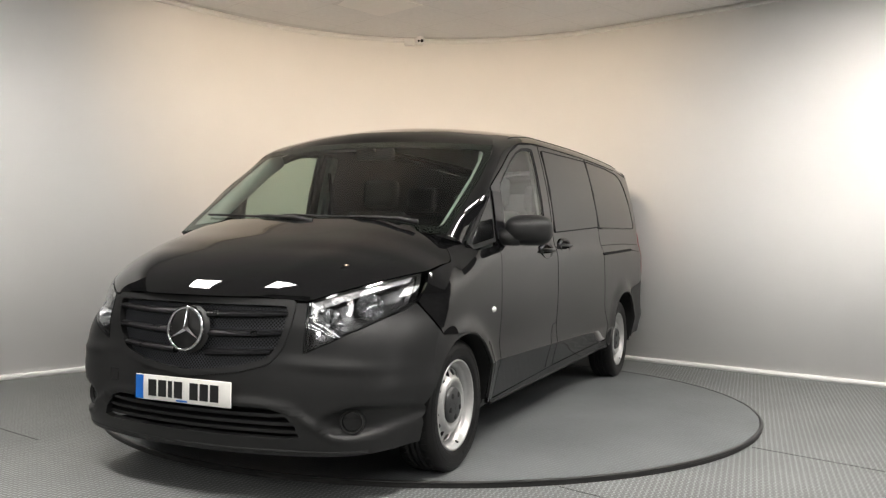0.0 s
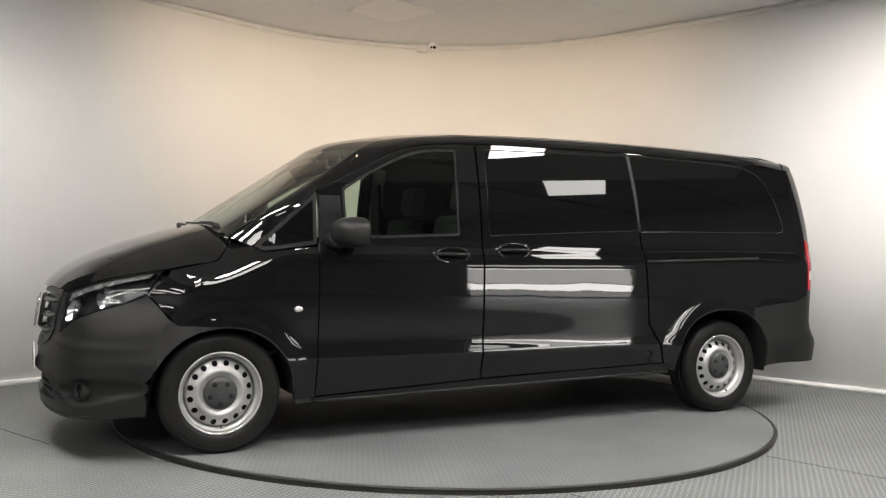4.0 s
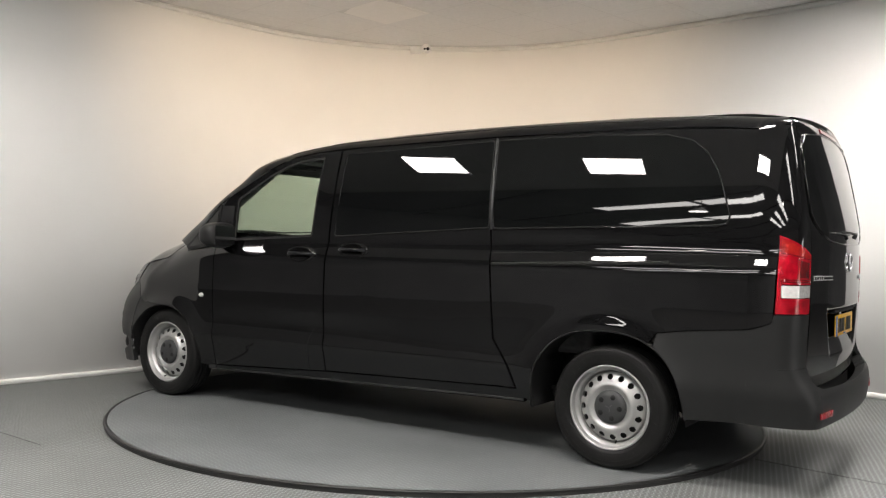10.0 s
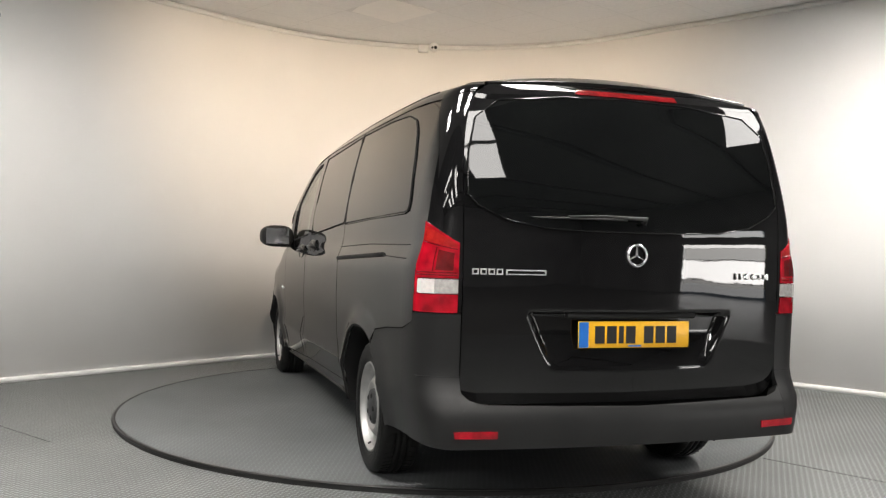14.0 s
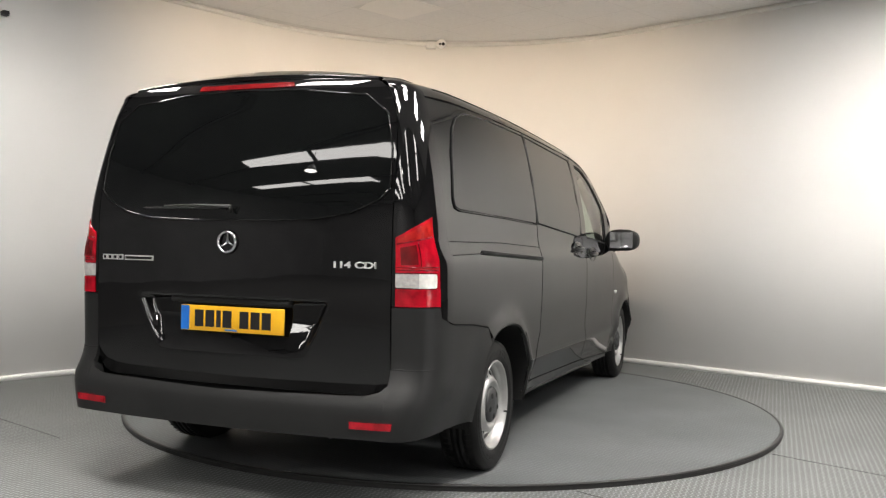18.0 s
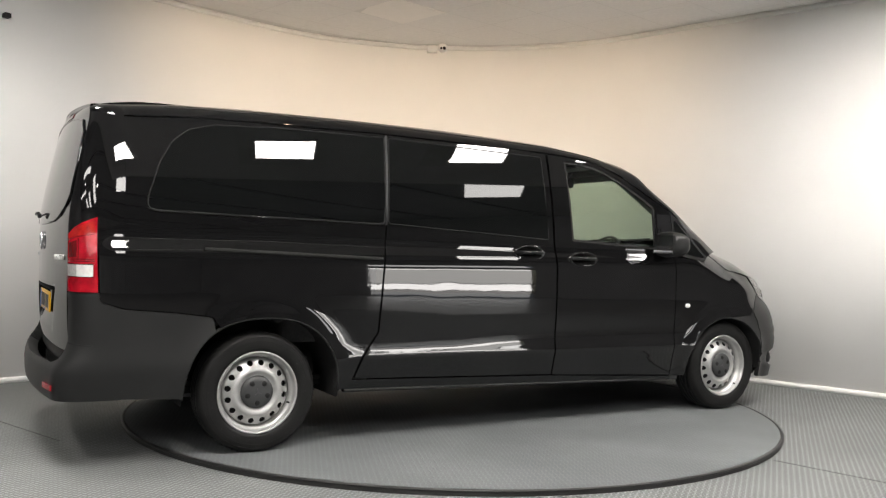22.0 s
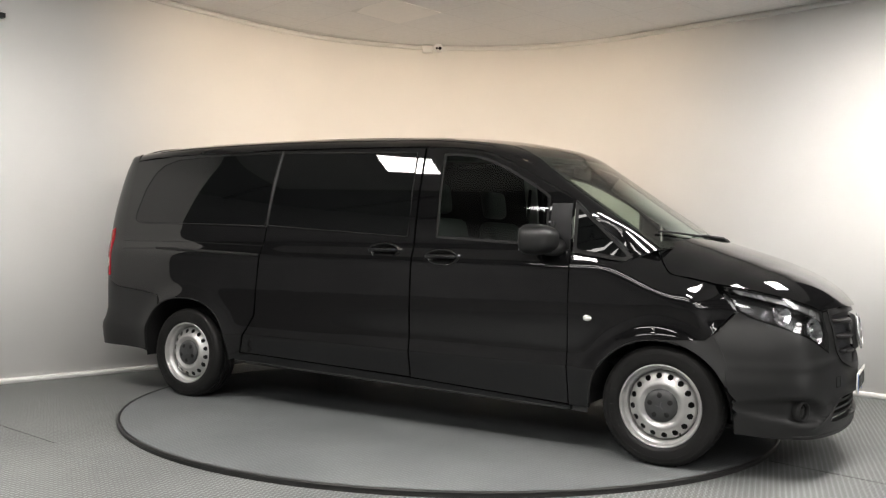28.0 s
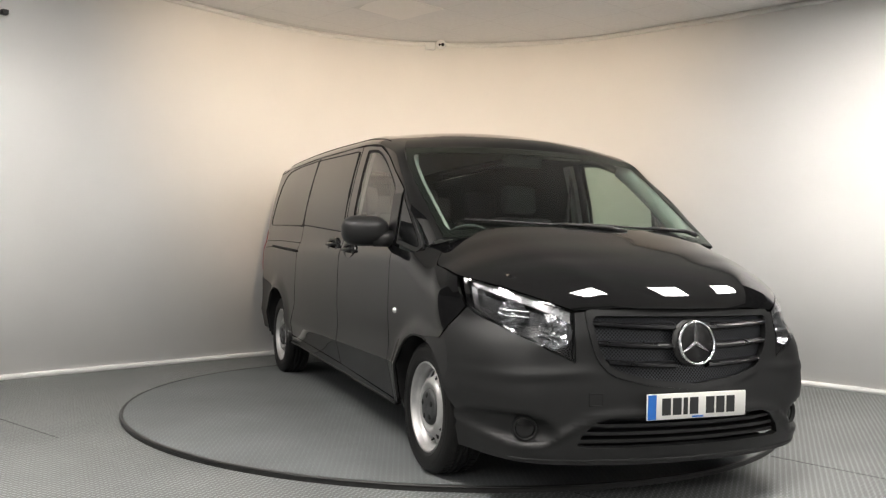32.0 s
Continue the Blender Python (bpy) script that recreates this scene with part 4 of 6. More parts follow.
    # Side repeaters and handles.
    for s in (1, -1):
        lens = lathe([(0.0, 0.010), (0.012, 0.009), (0.019, 0.003), (0.021, -0.004)], 20)
        lens.transform(Matrix.Translation((1.319, s * side_y(1.319, 0.75), 0.75)) @ pose(0, 0, 0, -90 * s) @ Matrix.Diagonal((1.25, 0.8, 1, 1)))
        part("side_repeater", lens, M_CLEARIND, van, "small clear side indicator")
        for x, z in ((0.40, 1.054), (-0.02, 1.085)):
            y = side_y(x, z)
            plate = lathe([(0.0, 0.001), (0.012, 0.0015), (0.022, 0.0045), (0.029, 0.0098), (0.0325, 0.0120), (0.0345, 0.0105), (0.038, 0.0)], 40)
            plate.transform(Matrix.Translation((x, s * (y - 0.002), z)) @ pose(0, 0, 0, -90 * s) @ Matrix.Diagonal((3.3, 1.42, 1.2, 1)))
            cup = part("door_handle", plate, M_GLOSSBLACK, van, "black door handle in its recess")
            bar = tube([(x + 0.105, s * (y + 0.004), z + 0.004), (x + 0.085, s * (y + 0.020), z + 0.005), (x, s * (y + 0.027), z + 0.005), (x - 0.085, s * (y + 0.021), z + 0.004), (x - 0.112, s * (y + 0.004), z + 0.002)],
                       [0.009, 0.012, 0.011, 0.012, 0.009], 12)
            part("grip", bar, M_LOUVER, cup)


def build_roof(van):
    marks = [k / 5 for k in range(-5, 6)]
    top = [(0.72 + 0.20 * (1 - k * k), 0.68 * k) for k in marks]
    outline = top + [(0.40, 0.635), (0.10, 0.62), (-2.50, 0.62), (-2.555, 0.4), (-2.575, 0.0), (-2.555, -0.4), (-2.50, -0.62), (0.10, -0.62), (0.40, -0.635)]
    part("roof", patch(resampled(outline, 0.2), on_roof, 0.12, 0.08, INSIDE, 0.015), M_PAINT, van, "gloss black roof")
    low = [on_side(x, z) for x, z in BELT]
    high = [on_screen(0.822, 1.128), on_screen(0.819, 1.232), on_screen(0.815, 1.336), on_screen(0.812, 1.44), on_screen(0.797, 1.55), on_screen(0.768, 1.652)]
    high += [on_roof(0.72, 0.68), on_roof(0.40, 0.635)] + [on_roof(x, 0.62) for x in (0.10, -1.0, -2.0, -2.50)]
    low, high = dense(low, 6), dense(high, 6)
    control = []
    for a, b in zip(low, high):
        k = min(1.0, max(0.0, (0.9 - a.x) / 0.5))
        control.append(Vector((a.x * 0.5 + b.x * 0.5 + 0.018 * (1 - k), a.y * 0.80 + b.y * 0.20 - 0.004, max(a.z, b.z) * 0.8 + min(a.z, b.z) * 0.2 + 0.004)))
    pair("roof_side", loft(low, high, control, 8), M_PAINT, van, "gloss black pillar and roof edge")
    groove = [bezier(a, c, b, 0.45) for a, b, c in zip(low, high, control)][36:-4]
    pair("roof_channel", tube(groove, 0.004, 6), M_BLACK, van, "black roof channel strip")
    # Windscreen, its dark border and the header.
    right = [(0.822, 1.128), (0.818, 1.28), (0.812, 1.44), (0.797, 1.55), (0.768, 1.652), (0.59, 1.664), (0.30, 1.676)]
    glass = [(-0.4, 1.165), (0, 1.178), (0.4, 1.165)] + right + [(0, 1.680)] + [(-y, z) for y, z in right[::-1]]
    hole = rounded(shrink(glass, 0.038), 0.03, 3)
    part("windscreen_border", ring_patch(resampled(glass, 0.1), resampled(hole, 0.1), on_screen, 0.12, 0.12, INSIDE, 0.006), M_GLOSSBLACK, van, "black border of the windscreen")
    screen = part("windscreen", patch(resampled(shrink(glass, 0.004), 0.1), on_screen, 0.1, 0.08, INSIDE, 0.004, 0.002), M_SCREEN, van, "green tinted windscreen")
    front = [on_screen(0.768 * k, 1.652 + 0.028 * (1 - k * k)) for k in marks]
    back = [on_roof(x, y) for x, y in top]
    mid = [(Vector(a) + Vector(b)) / 2 + Vector((0.020, 0, 0.012)) for a, b in zip(front, back)]
    part("roof_header", loft(front, back, mid, 6), M_PAINT, van)


def hood_point(p, q):
    """The bonnet: p 0 at the windscreen, 1 at the nose; q -1 to 1 from side to side."""
    s = abs(q)
    if p < 0.55:
        x = 1.652 + (1.975 - 1.652) * p / 0.55
        z = lerp_table(x, SHOULDER) + 0.003
        e = Vector((x, side_y(x, z - 0.004), z))
    else:
        k = (p - 0.55) / 0.45
        y = 0.860 + (0.532 - 0.860) * k + 0.012 * math.sin(math.pi * k)
        z = 0.962 + (0.833 - 0.962) * k + 0.006 * math.sin(math.pi * k)
        e = Vector((front_x(y, z), y, z))
        e = e.lerp(Vector((1.975, side_y(1.975, 0.958), 0.962)), max(0, 1 - k * 6))
    xc = 1.80 + (2.548 - 1.80) * p ** 0.92
    zc = lerp_table(xc, HOOD)
    n = 4.8 - 0.6 * p
    ridge = 0.012 * math.exp(-((s - 0.62) / 0.10) ** 2) * (0.4 + 0.6 * p)
    x = xc + (e.x - xc) * s ** 2
    z = e.z + (zc - e.z) * (1 - s ** n) + ridge * (1 - s)
    return Vector((x, math.copysign(e.y * s, q), z))


def build_hood(van):
    outline = [(0.0, -1.0), (1.0, -1.0), (1.0, 1.0), (0.0, 1.0)]
    part("bonnet", patch(resampled(outline, 0.08), hood_point, 0.04, 0.05, (1.9, 0, 0.5), 0.012), M_PAINT, van, "gloss black bonnet")
    # Scuttle between bonnet and windscreen with the wipers on it.
    a = [hood_point(0.02, q) - Vector((0, 0, 0.014)) for q in [k / 10 for k in range(-10, 11)]]
    b = [Vector(on_screen(0.80 * q, 1.125 + 0.05 * (1 - q * q))) + Vector((-0.02, 0, -0.004)) for q in [k / 10 for k in range(-10, 11)]]
    part("scuttle", loft(a, b, [(p + q) / 2 - Vector((0, 0, 0.008)) for p, q in zip(a, b)], 3), M_BLACK, van, "matt black scuttle panel")
    for y0, y1, z1 in ((0.68, 0.02, 1.216), (0.14, -0.58, 1.222)):
        root = Vector(on_screen(y0, 1.172)) + Vector((0.03, 0, 0.018))
        tip = Vector(on_screen(y1, z1)) + Vector((0.022, 0, 0.012))
        mid = root.lerp(tip, 0.45) + Vector((0.015, 0, 0.010))
        arm = part("wiper", tube([root, root.lerp(mid, 0.3) + Vector((0.01, 0, 0.01)), mid, root.lerp(tip, 0.62)], [0.014, 0.011, 0.008, 0.006], 8), M_BLACK, van, "black windscreen wiper")
        blade = [Vector(on_screen(y0 - 0.10 + (y1 - y0 + 0.0) * k / 6, 1.196 + (z1 - 1.196) * k / 6)) + Vector((0.014, 0, 0.010)) for k in range(7)]
        part("blade", tube(blade, 0.006, 6), M_BLACK, arm)


def louver(side, z, w, t):
    """One half of a grille slat: a folded bar that runs from the emblem out to the surround and thins towards its end."""
    bm = bmesh.new()
    rows = []
    n = 10
    for k in range(n + 1):
        u = k / n
        y = side * (0.085 + (w - 0.085) * u)
        zc = z + 0.014 * u * u
        h = t * (1.0 - 0.35 * u)
        x = front_x(y, zc)
        rows.append([bm.verts.new((x + dx, y, zc + dz * h)) for dx, dz in ((-0.034, 1.15), (-0.006, 1.0), (0.009, 0.35), (0.010, -0.25), (-0.004, -0.8), (-0.034, -1.0))])
    for p, q in zip(rows, rows[1:]):
        for i in range(6):
            bm.faces.new((p[i], p[(i + 1) % 6], q[(i + 1) % 6], q[i]))
    bm.faces.new(rows[0])
    bm.faces.new(rows[-1])
    bmesh.ops.recalc_face_normals(bm, faces=bm.faces[:])
    return bm


def build_front(van):
    # Bumper skin: half an outline that leaves out the grille and the lower intake; both halves are welded.
    half = [(0.0, 0.185), (0.40, 0.185), (0.70, 0.190), (0.86, 0.196), (0.955, 0.203)]

    def at(x, z):
        return (side_y(x, z) / width(z), z) if front_x(width(z), z) < x else (1.0, z)

    wall = []
    for z in (0.215, 0.25, 0.30, 0.36, 0.42, 0.48, 0.53, 0.575, 0.61, 0.64, 0.66):
        x = F_ARCH[0] + (F_ARCH[1] + 0.022) * math.sqrt(max(0.0, 1 - ((max(z, 0.30) - 0.30) / F_ARCH[2]) ** 2))
        lo, hi = 0.5, 1.0
        for _ in range(30):
            m = (lo + hi) / 2
            if front_x(m * width(z), z) > max(x, front_x(width(z), z) + 0.001):
                lo = m
            else:
                hi = m
        wall.append((lo, z))
    wing = [at(1.986, 0.702), at(2.016, 0.740), at(2.056, 0.787), at(2.088, 0.822)]
    lampline = [(0.845 / width(0.795), 0.793), (0.75 / width(0.724), 0.724), (0.64 / width(0.662), 0.661), (0.540 / width(0.618), 0.616)]
    grille = [(0.536 / width(0.63), 0.628), (0.538 / width(0.72), 0.720), (0.530 / width(0.82), 0.824), (0.488 / width(0.826), 0.826), (0.475 / width(0.72), 0.72), (0.445 / width(0.63), 0.63), (0.39 / width(0.575), 0.572), (0.25 / width(0.54), 0.535), (0.0, 0.508)]
    intake = [(0.0, 0.388), (0.44, 0.388), (0.505, 0.372), (0.575, 0.315), (0.60, 0.272), (0.55, 0.262), (0.0, 0.262)]
    outline = half + wall + wing + lampline + grille + intake
    cuts = [0.08 * k for k in range(1, 8)] + [0.60 + 0.02 * k for k in range(13)] + [0.88, 0.91, 0.935, 0.955, 0.97, 0.982, 0.992]
    bm = patch(resampled(outline, 0.09), on_front, 0.08, 0.014, (1.8, 0.0, 0.5), 0.03, cuts_u=cuts)
    both = joined(bm.copy(), mirrored(bm))
    bm.free()
    bmesh.ops.remove_doubles(both, verts=[v for v in both.verts if abs(v.co.y) < 1e-4], dist=1e-4)
    inner = [f for f in both.faces if all(abs(v.co.y) < 1e-4 for v in f.verts)]
    bmesh.ops.delete(both, geom=inner, context="FACES")
    part("front_bumper", both, M_BUMPER, van, "dark grey textured plastic front bumper")
    part("chin_lip", line_on([(0.885 * k / 12, 0.203 + 0.006 * abs(k / 12)) for k in range(-12, 13)], on_front, 0.009, -0.006, 8, 2), M_BLACK, van, "black lip under the front bumper")
    part("underbody_front", box(1.5, 2.34, -0.64, 0.64, 0.195, 0.215), M_GAP, van)
    # Lower intake: a dark back and three slats.
    part("intake_mesh", patch(resampled([(-0.60, 0.255), (0.60, 0.255), (0.58, 0.32), (0.5, 0.395), (-0.5, 0.395), (-0.58, 0.32)], 0.1), on_nose, 0.1, 0.05, (1.8, 0, 0.4), 0.004, -0.07), M_GAP, van, "black lower air intake")
    for z in (0.285, 0.318, 0.352):
        w = 0.585 if z < 0.3 else 0.56 if z < 0.33 else 0.52
        part("intake_slat", patch(resampled([(-w, z - 0.007), (w, z - 0.007), (w, z + 0.007), (-w, z + 0.007)], 0.12), on_nose, 0.12, 0.02, (1.8, 0, 0.4), 0.05, -0.022), M_BLACK, van)
    # Grille: back mesh, surround, winged slats.
    opening = [(-0.485, 0.835), (0.485, 0.835), (0.472, 0.72), (0.442, 0.63), (0.387, 0.572), (0.24, 0.53), (0, 0.505), (-0.24, 0.53), (-0.387, 0.572), (-0.442, 0.63), (-0.472, 0.72)]
    grille = part("grille", patch(resampled(opening, 0.06), on_nose, 0.05, 0.05, (1.8, 0, 0.6), 0.004, -0.022), M_MESH, van, "dark perforated grille with winged slats")
    surround = [(-0.492, 0.838), (0.492, 0.838), (0.480, 0.72), (0.450, 0.63), (0.395, 0.566), (0.25, 0.526), (0, 0.498), (-0.25, 0.526), (-0.395, 0.566), (-0.450, 0.63), (-0.480, 0.72)]
    part("surround", ring_patch(resampled(rounded(surround, 0.03, 3), 0.05), resampled(rounded(shrink(surround, 0.026), 0.03, 3), 0.05), on_nose, 0.06, 0.06, (1.8, 0, 0.6), 0.05, 0.006), M_BUMPER, grille)
    for z, w, t in ((0.766, 0.468, 0.018), (0.684, 0.446, 0.018), (0.604, 0.400, 0.017)):
        for side in (1, -1):
            part("slat", louver(side, z, w, t), M_LOUVER, grille, "satin black grille slat")
    star(van, pose(2.578, 0, 0.703, 0, 82, 0), 0.100, "front_star")
    base = lathe([(0.0, 0.0), (0.09, 0.0), (0.105, -0.02)], 32, m=pose(2.566, 0, 0.703, 0, 82, 0))
    part("emblem_base", base, M_BLACK, grille)
    # Number plate.
    plate(van, "front_number_plate", pose(2.594, 0, 0.437, 90, 0, 90), M_PLATE_W)
    cover = [(-0.490, 0.440), (-0.432, 0.440), (-0.432, 0.492), (-0.490, 0.492)]
    part("tow_eye_cover", line_on(cover + cover[:1], on_nose, 0.0016, 0.0005, n=3), M_GAP, van, "outline of the towing eye cover")
    # Fog lamps in their pockets.
    for s in (1, -1):
        y = s * 0.715
        normal = Vector((1.0, s * 0.42, 0.0)).normalized()
        m = Matrix.Translation(Vector(on_nose(y, 0.333)) + Vector((0.002, 0, 0))) @ normal.to_track_quat("Z", "Y").to_matrix().to_4x4()
        bowl = part("fog_lamp", lathe([(0.041, 0.004), (0.044, 0.022), (0.049, 0.022), (0.055, 0.0), (0.055, -0.02)], 36, m=m), M_BLACK, van, "round dark fog lamp in a moulded pocket")
        part("lens", lathe([(0.0, 0.014), (0.02, 0.013), (0.042, 0.008)], 32, m=m), M_GLOSSBLACK, bowl)


def star(van, m, radius, name):
    """A chrome ring with three tapered spokes."""
    ring = lathe([(radius, 0.0), (radius - 0.006, 0.010), (radius - 0.013, 0.010), (radius - 0.016, 0.0)], 48, True)
    spokes = []
    for k in range(3):
        a = math.radians(180 + 120 * k)
        d, n = Vector((math.cos(a), math.sin(a), 0)), Vector((-math.sin(a), math.cos(a), 0))
        bm = bmesh.new()
        r = radius - 0.010
        tip, low = d * r, radius * 0.12
        base = [bm.verts.new(p) for p in (n * low - d * low * 0.6, tip + n * 0.003, tip - n * 0.003, -n * low - d * low * 0.6)]
        ridge = [bm.verts.new(p + Vector((0, 0, 0.014 * radius / 0.1))) for p in (Vector((0, 0, 0)), tip * 0.99 - Vector((0, 0, 0.008 * radius / 0.1)))]
        bm.faces.new((base[0], base[1], ridge[1], ridge[0]))
        bm.faces.new((ridge[0], ridge[1], base[2], base[3]))
        bm.faces.new((base[1], base[2], ridge[1]))
        bm.faces.new(base)
        bmesh.ops.recalc_face_normals(bm, faces=bm.faces[:])
        spokes.append(bm)
    bm = joined(ring, *spokes)
    bm.transform(m)
    return part(name, bm, M_CHROME, van, "chrome ring emblem with three spokes")


def plate(van, name, m, mat):
    """A number plate with a blue band and plain bars for its characters."""
    body = part(name, box(-0.26, 0.26, -0.055, 0.055, -0.004, 0.004, 0.003, m=m), mat, van, "number plate with a blue band")
    part("band", box(-0.257, -0.215, -0.052, 0.052, 0.0035, 0.0055, m=m), M_BLUE, body, "blue country band")
    x = -0.185
    for k in range(7):
        w = 0.022 if k in (2,) else 0.044
        part("character_bar", box(x, x + w, -0.036, 0.036, 0.0035, 0.0058, m=m), M_INK, body)
        x += w + 0.011 + (0.030 if k == 3 else 0)
    part("maker_bar", box(-0.03, 0.03, -0.050, -0.043, 0.0035, 0.0056, m=m), M_BLUE, body)
    return body


def build_headlights(van):
    cover = [(0.852, 0.953), (0.80, 0.932), (0.70, 0.894), (0.62, 0.862), (0.536, 0.828), (0.542, 0.720), (0.540, 0.622), (0.64, 0.667), (0.75, 0.730), (0.845, 0.799), (0.868, 0.826), (0.866, 0.870), (0.860, 0.915)]
    bm = patch(resampled(rounded(cover, 0.012, 2), 0.03), on_nose, 0.03, 0.03, (1.8, 0.3, 0.6), 0.02, 0.001)
    for s in (1, -1):
        back = patch(resampled(cover, 0.03), on_nose, 0.04, 0.04, (1.8, 0.3, 0.6), 0.004, -0.062)
        if s < 0:
            back = mirrored(back)
        lamp_thing = part("headlight", back, M_LAMPBACK, van, "headlight with twin reflectors behind a clear cover")
        rim = ring_patch(resampled(cover, 0.04), resampled(shrink(cover, 0.007), 0.04), on_nose, 0.2, 0.2, (1.8, 0.3, 0.6), 0.012, -0.002)
        part("housing", rim if s > 0 else mirrored(rim), M_GLOSSBLACK, lamp_thing)
        for y, z, r in ((0.617, 0.744, 0.074), (0.752, 0.812, 0.062)):
            e = 0.01
            p = Vector(on_nose(y, z))
            normal = (Vector(on_nose(y + e, z)) - p).cross(Vector(on_nose(y, z + e)) - p).normalized()
            p, normal = p - normal * 0.022, (normal + Vector((0.5, 0, 0))).normalized()
            p.y, normal.y = p.y * s, normal.y * s
            m = Matrix.Translation(p) @ normal.to_track_quat("Z", "Y").to_matrix().to_4x4()
            bowl = bmesh.new()
            rings = []
            for q, h in ((0.012, -0.040), (r * 0.45, -0.032), (r * 0.75, -0.016), (r, 0.006)):
                rings.append([bowl.verts.new((q * math.cos(math.pi * k / 9), q * math.sin(math.pi * k / 9) * 0.94, h + (0.004 if k % 2 else 0.0))) for k in range(18)])
            for one, two in zip(rings, rings[1:]):
                for k in range(18):
                    j = (k + 1) % 18
                    bowl.faces.new((one[k], two[k], two[j], one[j]))
            bowl.transform(m)
            bowl = part("reflector", bowl, M_REFLECTOR, lamp_thing, "faceted chrome reflector bowl")
            part("bulb", lathe([(0.0, 0.000), (0.009, -0.004), (0.011, -0.04)], 12, m=m), M_CHROME, bowl)
        strip = [(0.548, 0.826), (0.62, 0.855), (0.70, 0.886), (0.78, 0.917), (0.835, 0.938), (0.835, 0.918), (0.78, 0.893), (0.70, 0.856), (0.62, 0.818), (0.552, 0.780)]
        bar = patch(resampled(strip, 0.04), on_nose, 0.04, 0.04, (1.8, 0.3, 0.6), 0.006, -0.012)
        part("indicator_strip", bar if s > 0 else mirrored(bar), M_STRIP, lamp_thing)
        part("cover", bm.copy() if s > 0 else mirrored(bm), M_CLEAR, lamp_thing, "clear lamp cover")
    bm.free()


def build_rear(van):
    # Tailgate: one skin, dark glass above, a recess for the plate below.
    rise = [0.476, 1.0, 1.30, 1.40, 1.50, 1.56, 1.62, 1.66, 1.70, 1.74, 1.758, 1.772]
    gate = [(gate_y(z), z) for z in rise] + [(0.4, 1.787), (0, 1.795), (-0.4, 1.787)] + [(-gate_y(z), z) for z in rise[::-1]]
    gate_cuts = [sign * c for sign in (1, -1) for c in [0.03 + 0.06 * k for k in range(6)] + [0.36 + 0.006 * k for k in range(25)] + [0.54, 0.60, 0.66, 0.70]]
    part("tailgate", patch(resampled(rounded(gate, [0.10] + [0.0] * (len(gate) - 2) + [0.10], 9), 0.08), on_rear, 0.03, 0.0125, (-1.5, 0, 1.0), 0.02, cuts_u=gate_cuts), M_PAINT, van, "gloss black tailgate")
    glass = [(-0.745, 1.315), (-0.735, 1.48), (-0.70, 1.63), (-0.60, 1.705), (-0.3, 1.735), (0, 1.742), (0.3, 1.735), (0.60, 1.705), (0.70, 1.63), (0.735, 1.48), (0.745, 1.315), (0.70, 1.270), (0.58, 1.215), (0.42, 1.187), (0.2, 1.180), (0, 1.179), (-0.2, 1.180), (-0.42, 1.187), (-0.58, 1.215), (-0.70, 1.270)]
    glass = [(y * 0.975, z) for y, z in glass]
    part("tailgate_window", patch(resampled(glass, 0.07), on_rear, 0.08, 0.06, (-1.5, 0, 1.0), 0.008, 0.005), M_PRIVACY, van, "dark privacy rear window")
    part("window_trim", line_on([(y, z) for y, z in glass + glass[:1]], on_rear, 0.0035, 0.006, n=2), M_GLOSSBLACK, van)
    part("plate_light_bar", box(-2.680, -2.645, -0.30, 0.30, 0.824, 0.846, 0.006), M_GAP, van)
    plate(van, "rear_number_plate", pose(-2.672, -0.012, 0.756, 90, 0, -90), M_PLATE_Y)
    star(van, pose(-2.697, 0, 1.086, 0, -90, 0) @ pose(0, 0, 0, 0, 0, 180), 0.052, "rear_star")
    # Rear wiper, brake light.
    wiper = part("rear_wiper", tube([(-2.712, -0.02, 1.215), (-2.722, -0.03, 1.236), (-2.718, 0.15, 1.240), (-2.708, 0.32, 1.236)], [0.013, 0.009, 0.007, 0.005], 8), M_BLACK, van, "black rear wiper")
    part("blade", tube([(-2.702 + 0.085 * (y / 0.75) ** 2, y, 1.230) for y in (0.05, 0.15, 0.25, 0.35, 0.45, 0.50)], 0.0045, 6), M_BLACK, wiper)
    bar = [(-0.245, 1.752), (0.245, 1.752), (0.235, 1.774), (-0.235, 1.774)]
    part("brake_light", patch(resampled(bar, 0.08), on_rear, 0.06, 0.02, (-1.5, 0, 1.0), 0.008, 0.004), M_REDDARK, van, "narrow red high brake light")
    a = [on_rear(y, 1.772 + 0.023 * (1 - (y / 0.62) ** 2)) for y in [0.62 * k / 8 for k in range(-8, 9)]]
    b = [on_roof(-2.50 - 0.075 * (1 - (y / 0.62) ** 2), y) for y in [0.62 * k / 8 for k in range(-8, 9)]]
    part("roof_spoiler", loft(a, b, [Vector((p[0] - 0.010, p[1], q[2] + 0.004)) for p, q in zip(a, b)], 6), M_PAINT, van)
    # Corner pillars above the bumper, lamps in them.
    pillar = [(0.0, 0.765), (0.26, 0.80), (0.295, 1.207), (0.55, 1.170), (0.96, 1.122), (0.965, 0.845), (1.0, 0.845), (1.0, 1.735), (0.6, 1.735), (0.0, 1.717)]
    pair("corner_pillar", patch(resampled(pillar, 0.06), on_corner, 0.05, 0.0125, (-2.0, 0, 1.0), 0.01), M_PAINT, van, "gloss black rear corner pillar")
    tops = dense([on_corner(s, 1.717 + 0.018 * min(1, s / 0.6)) for s in (0, 0.25, 0.5, 0.75, 1.0)], 3)
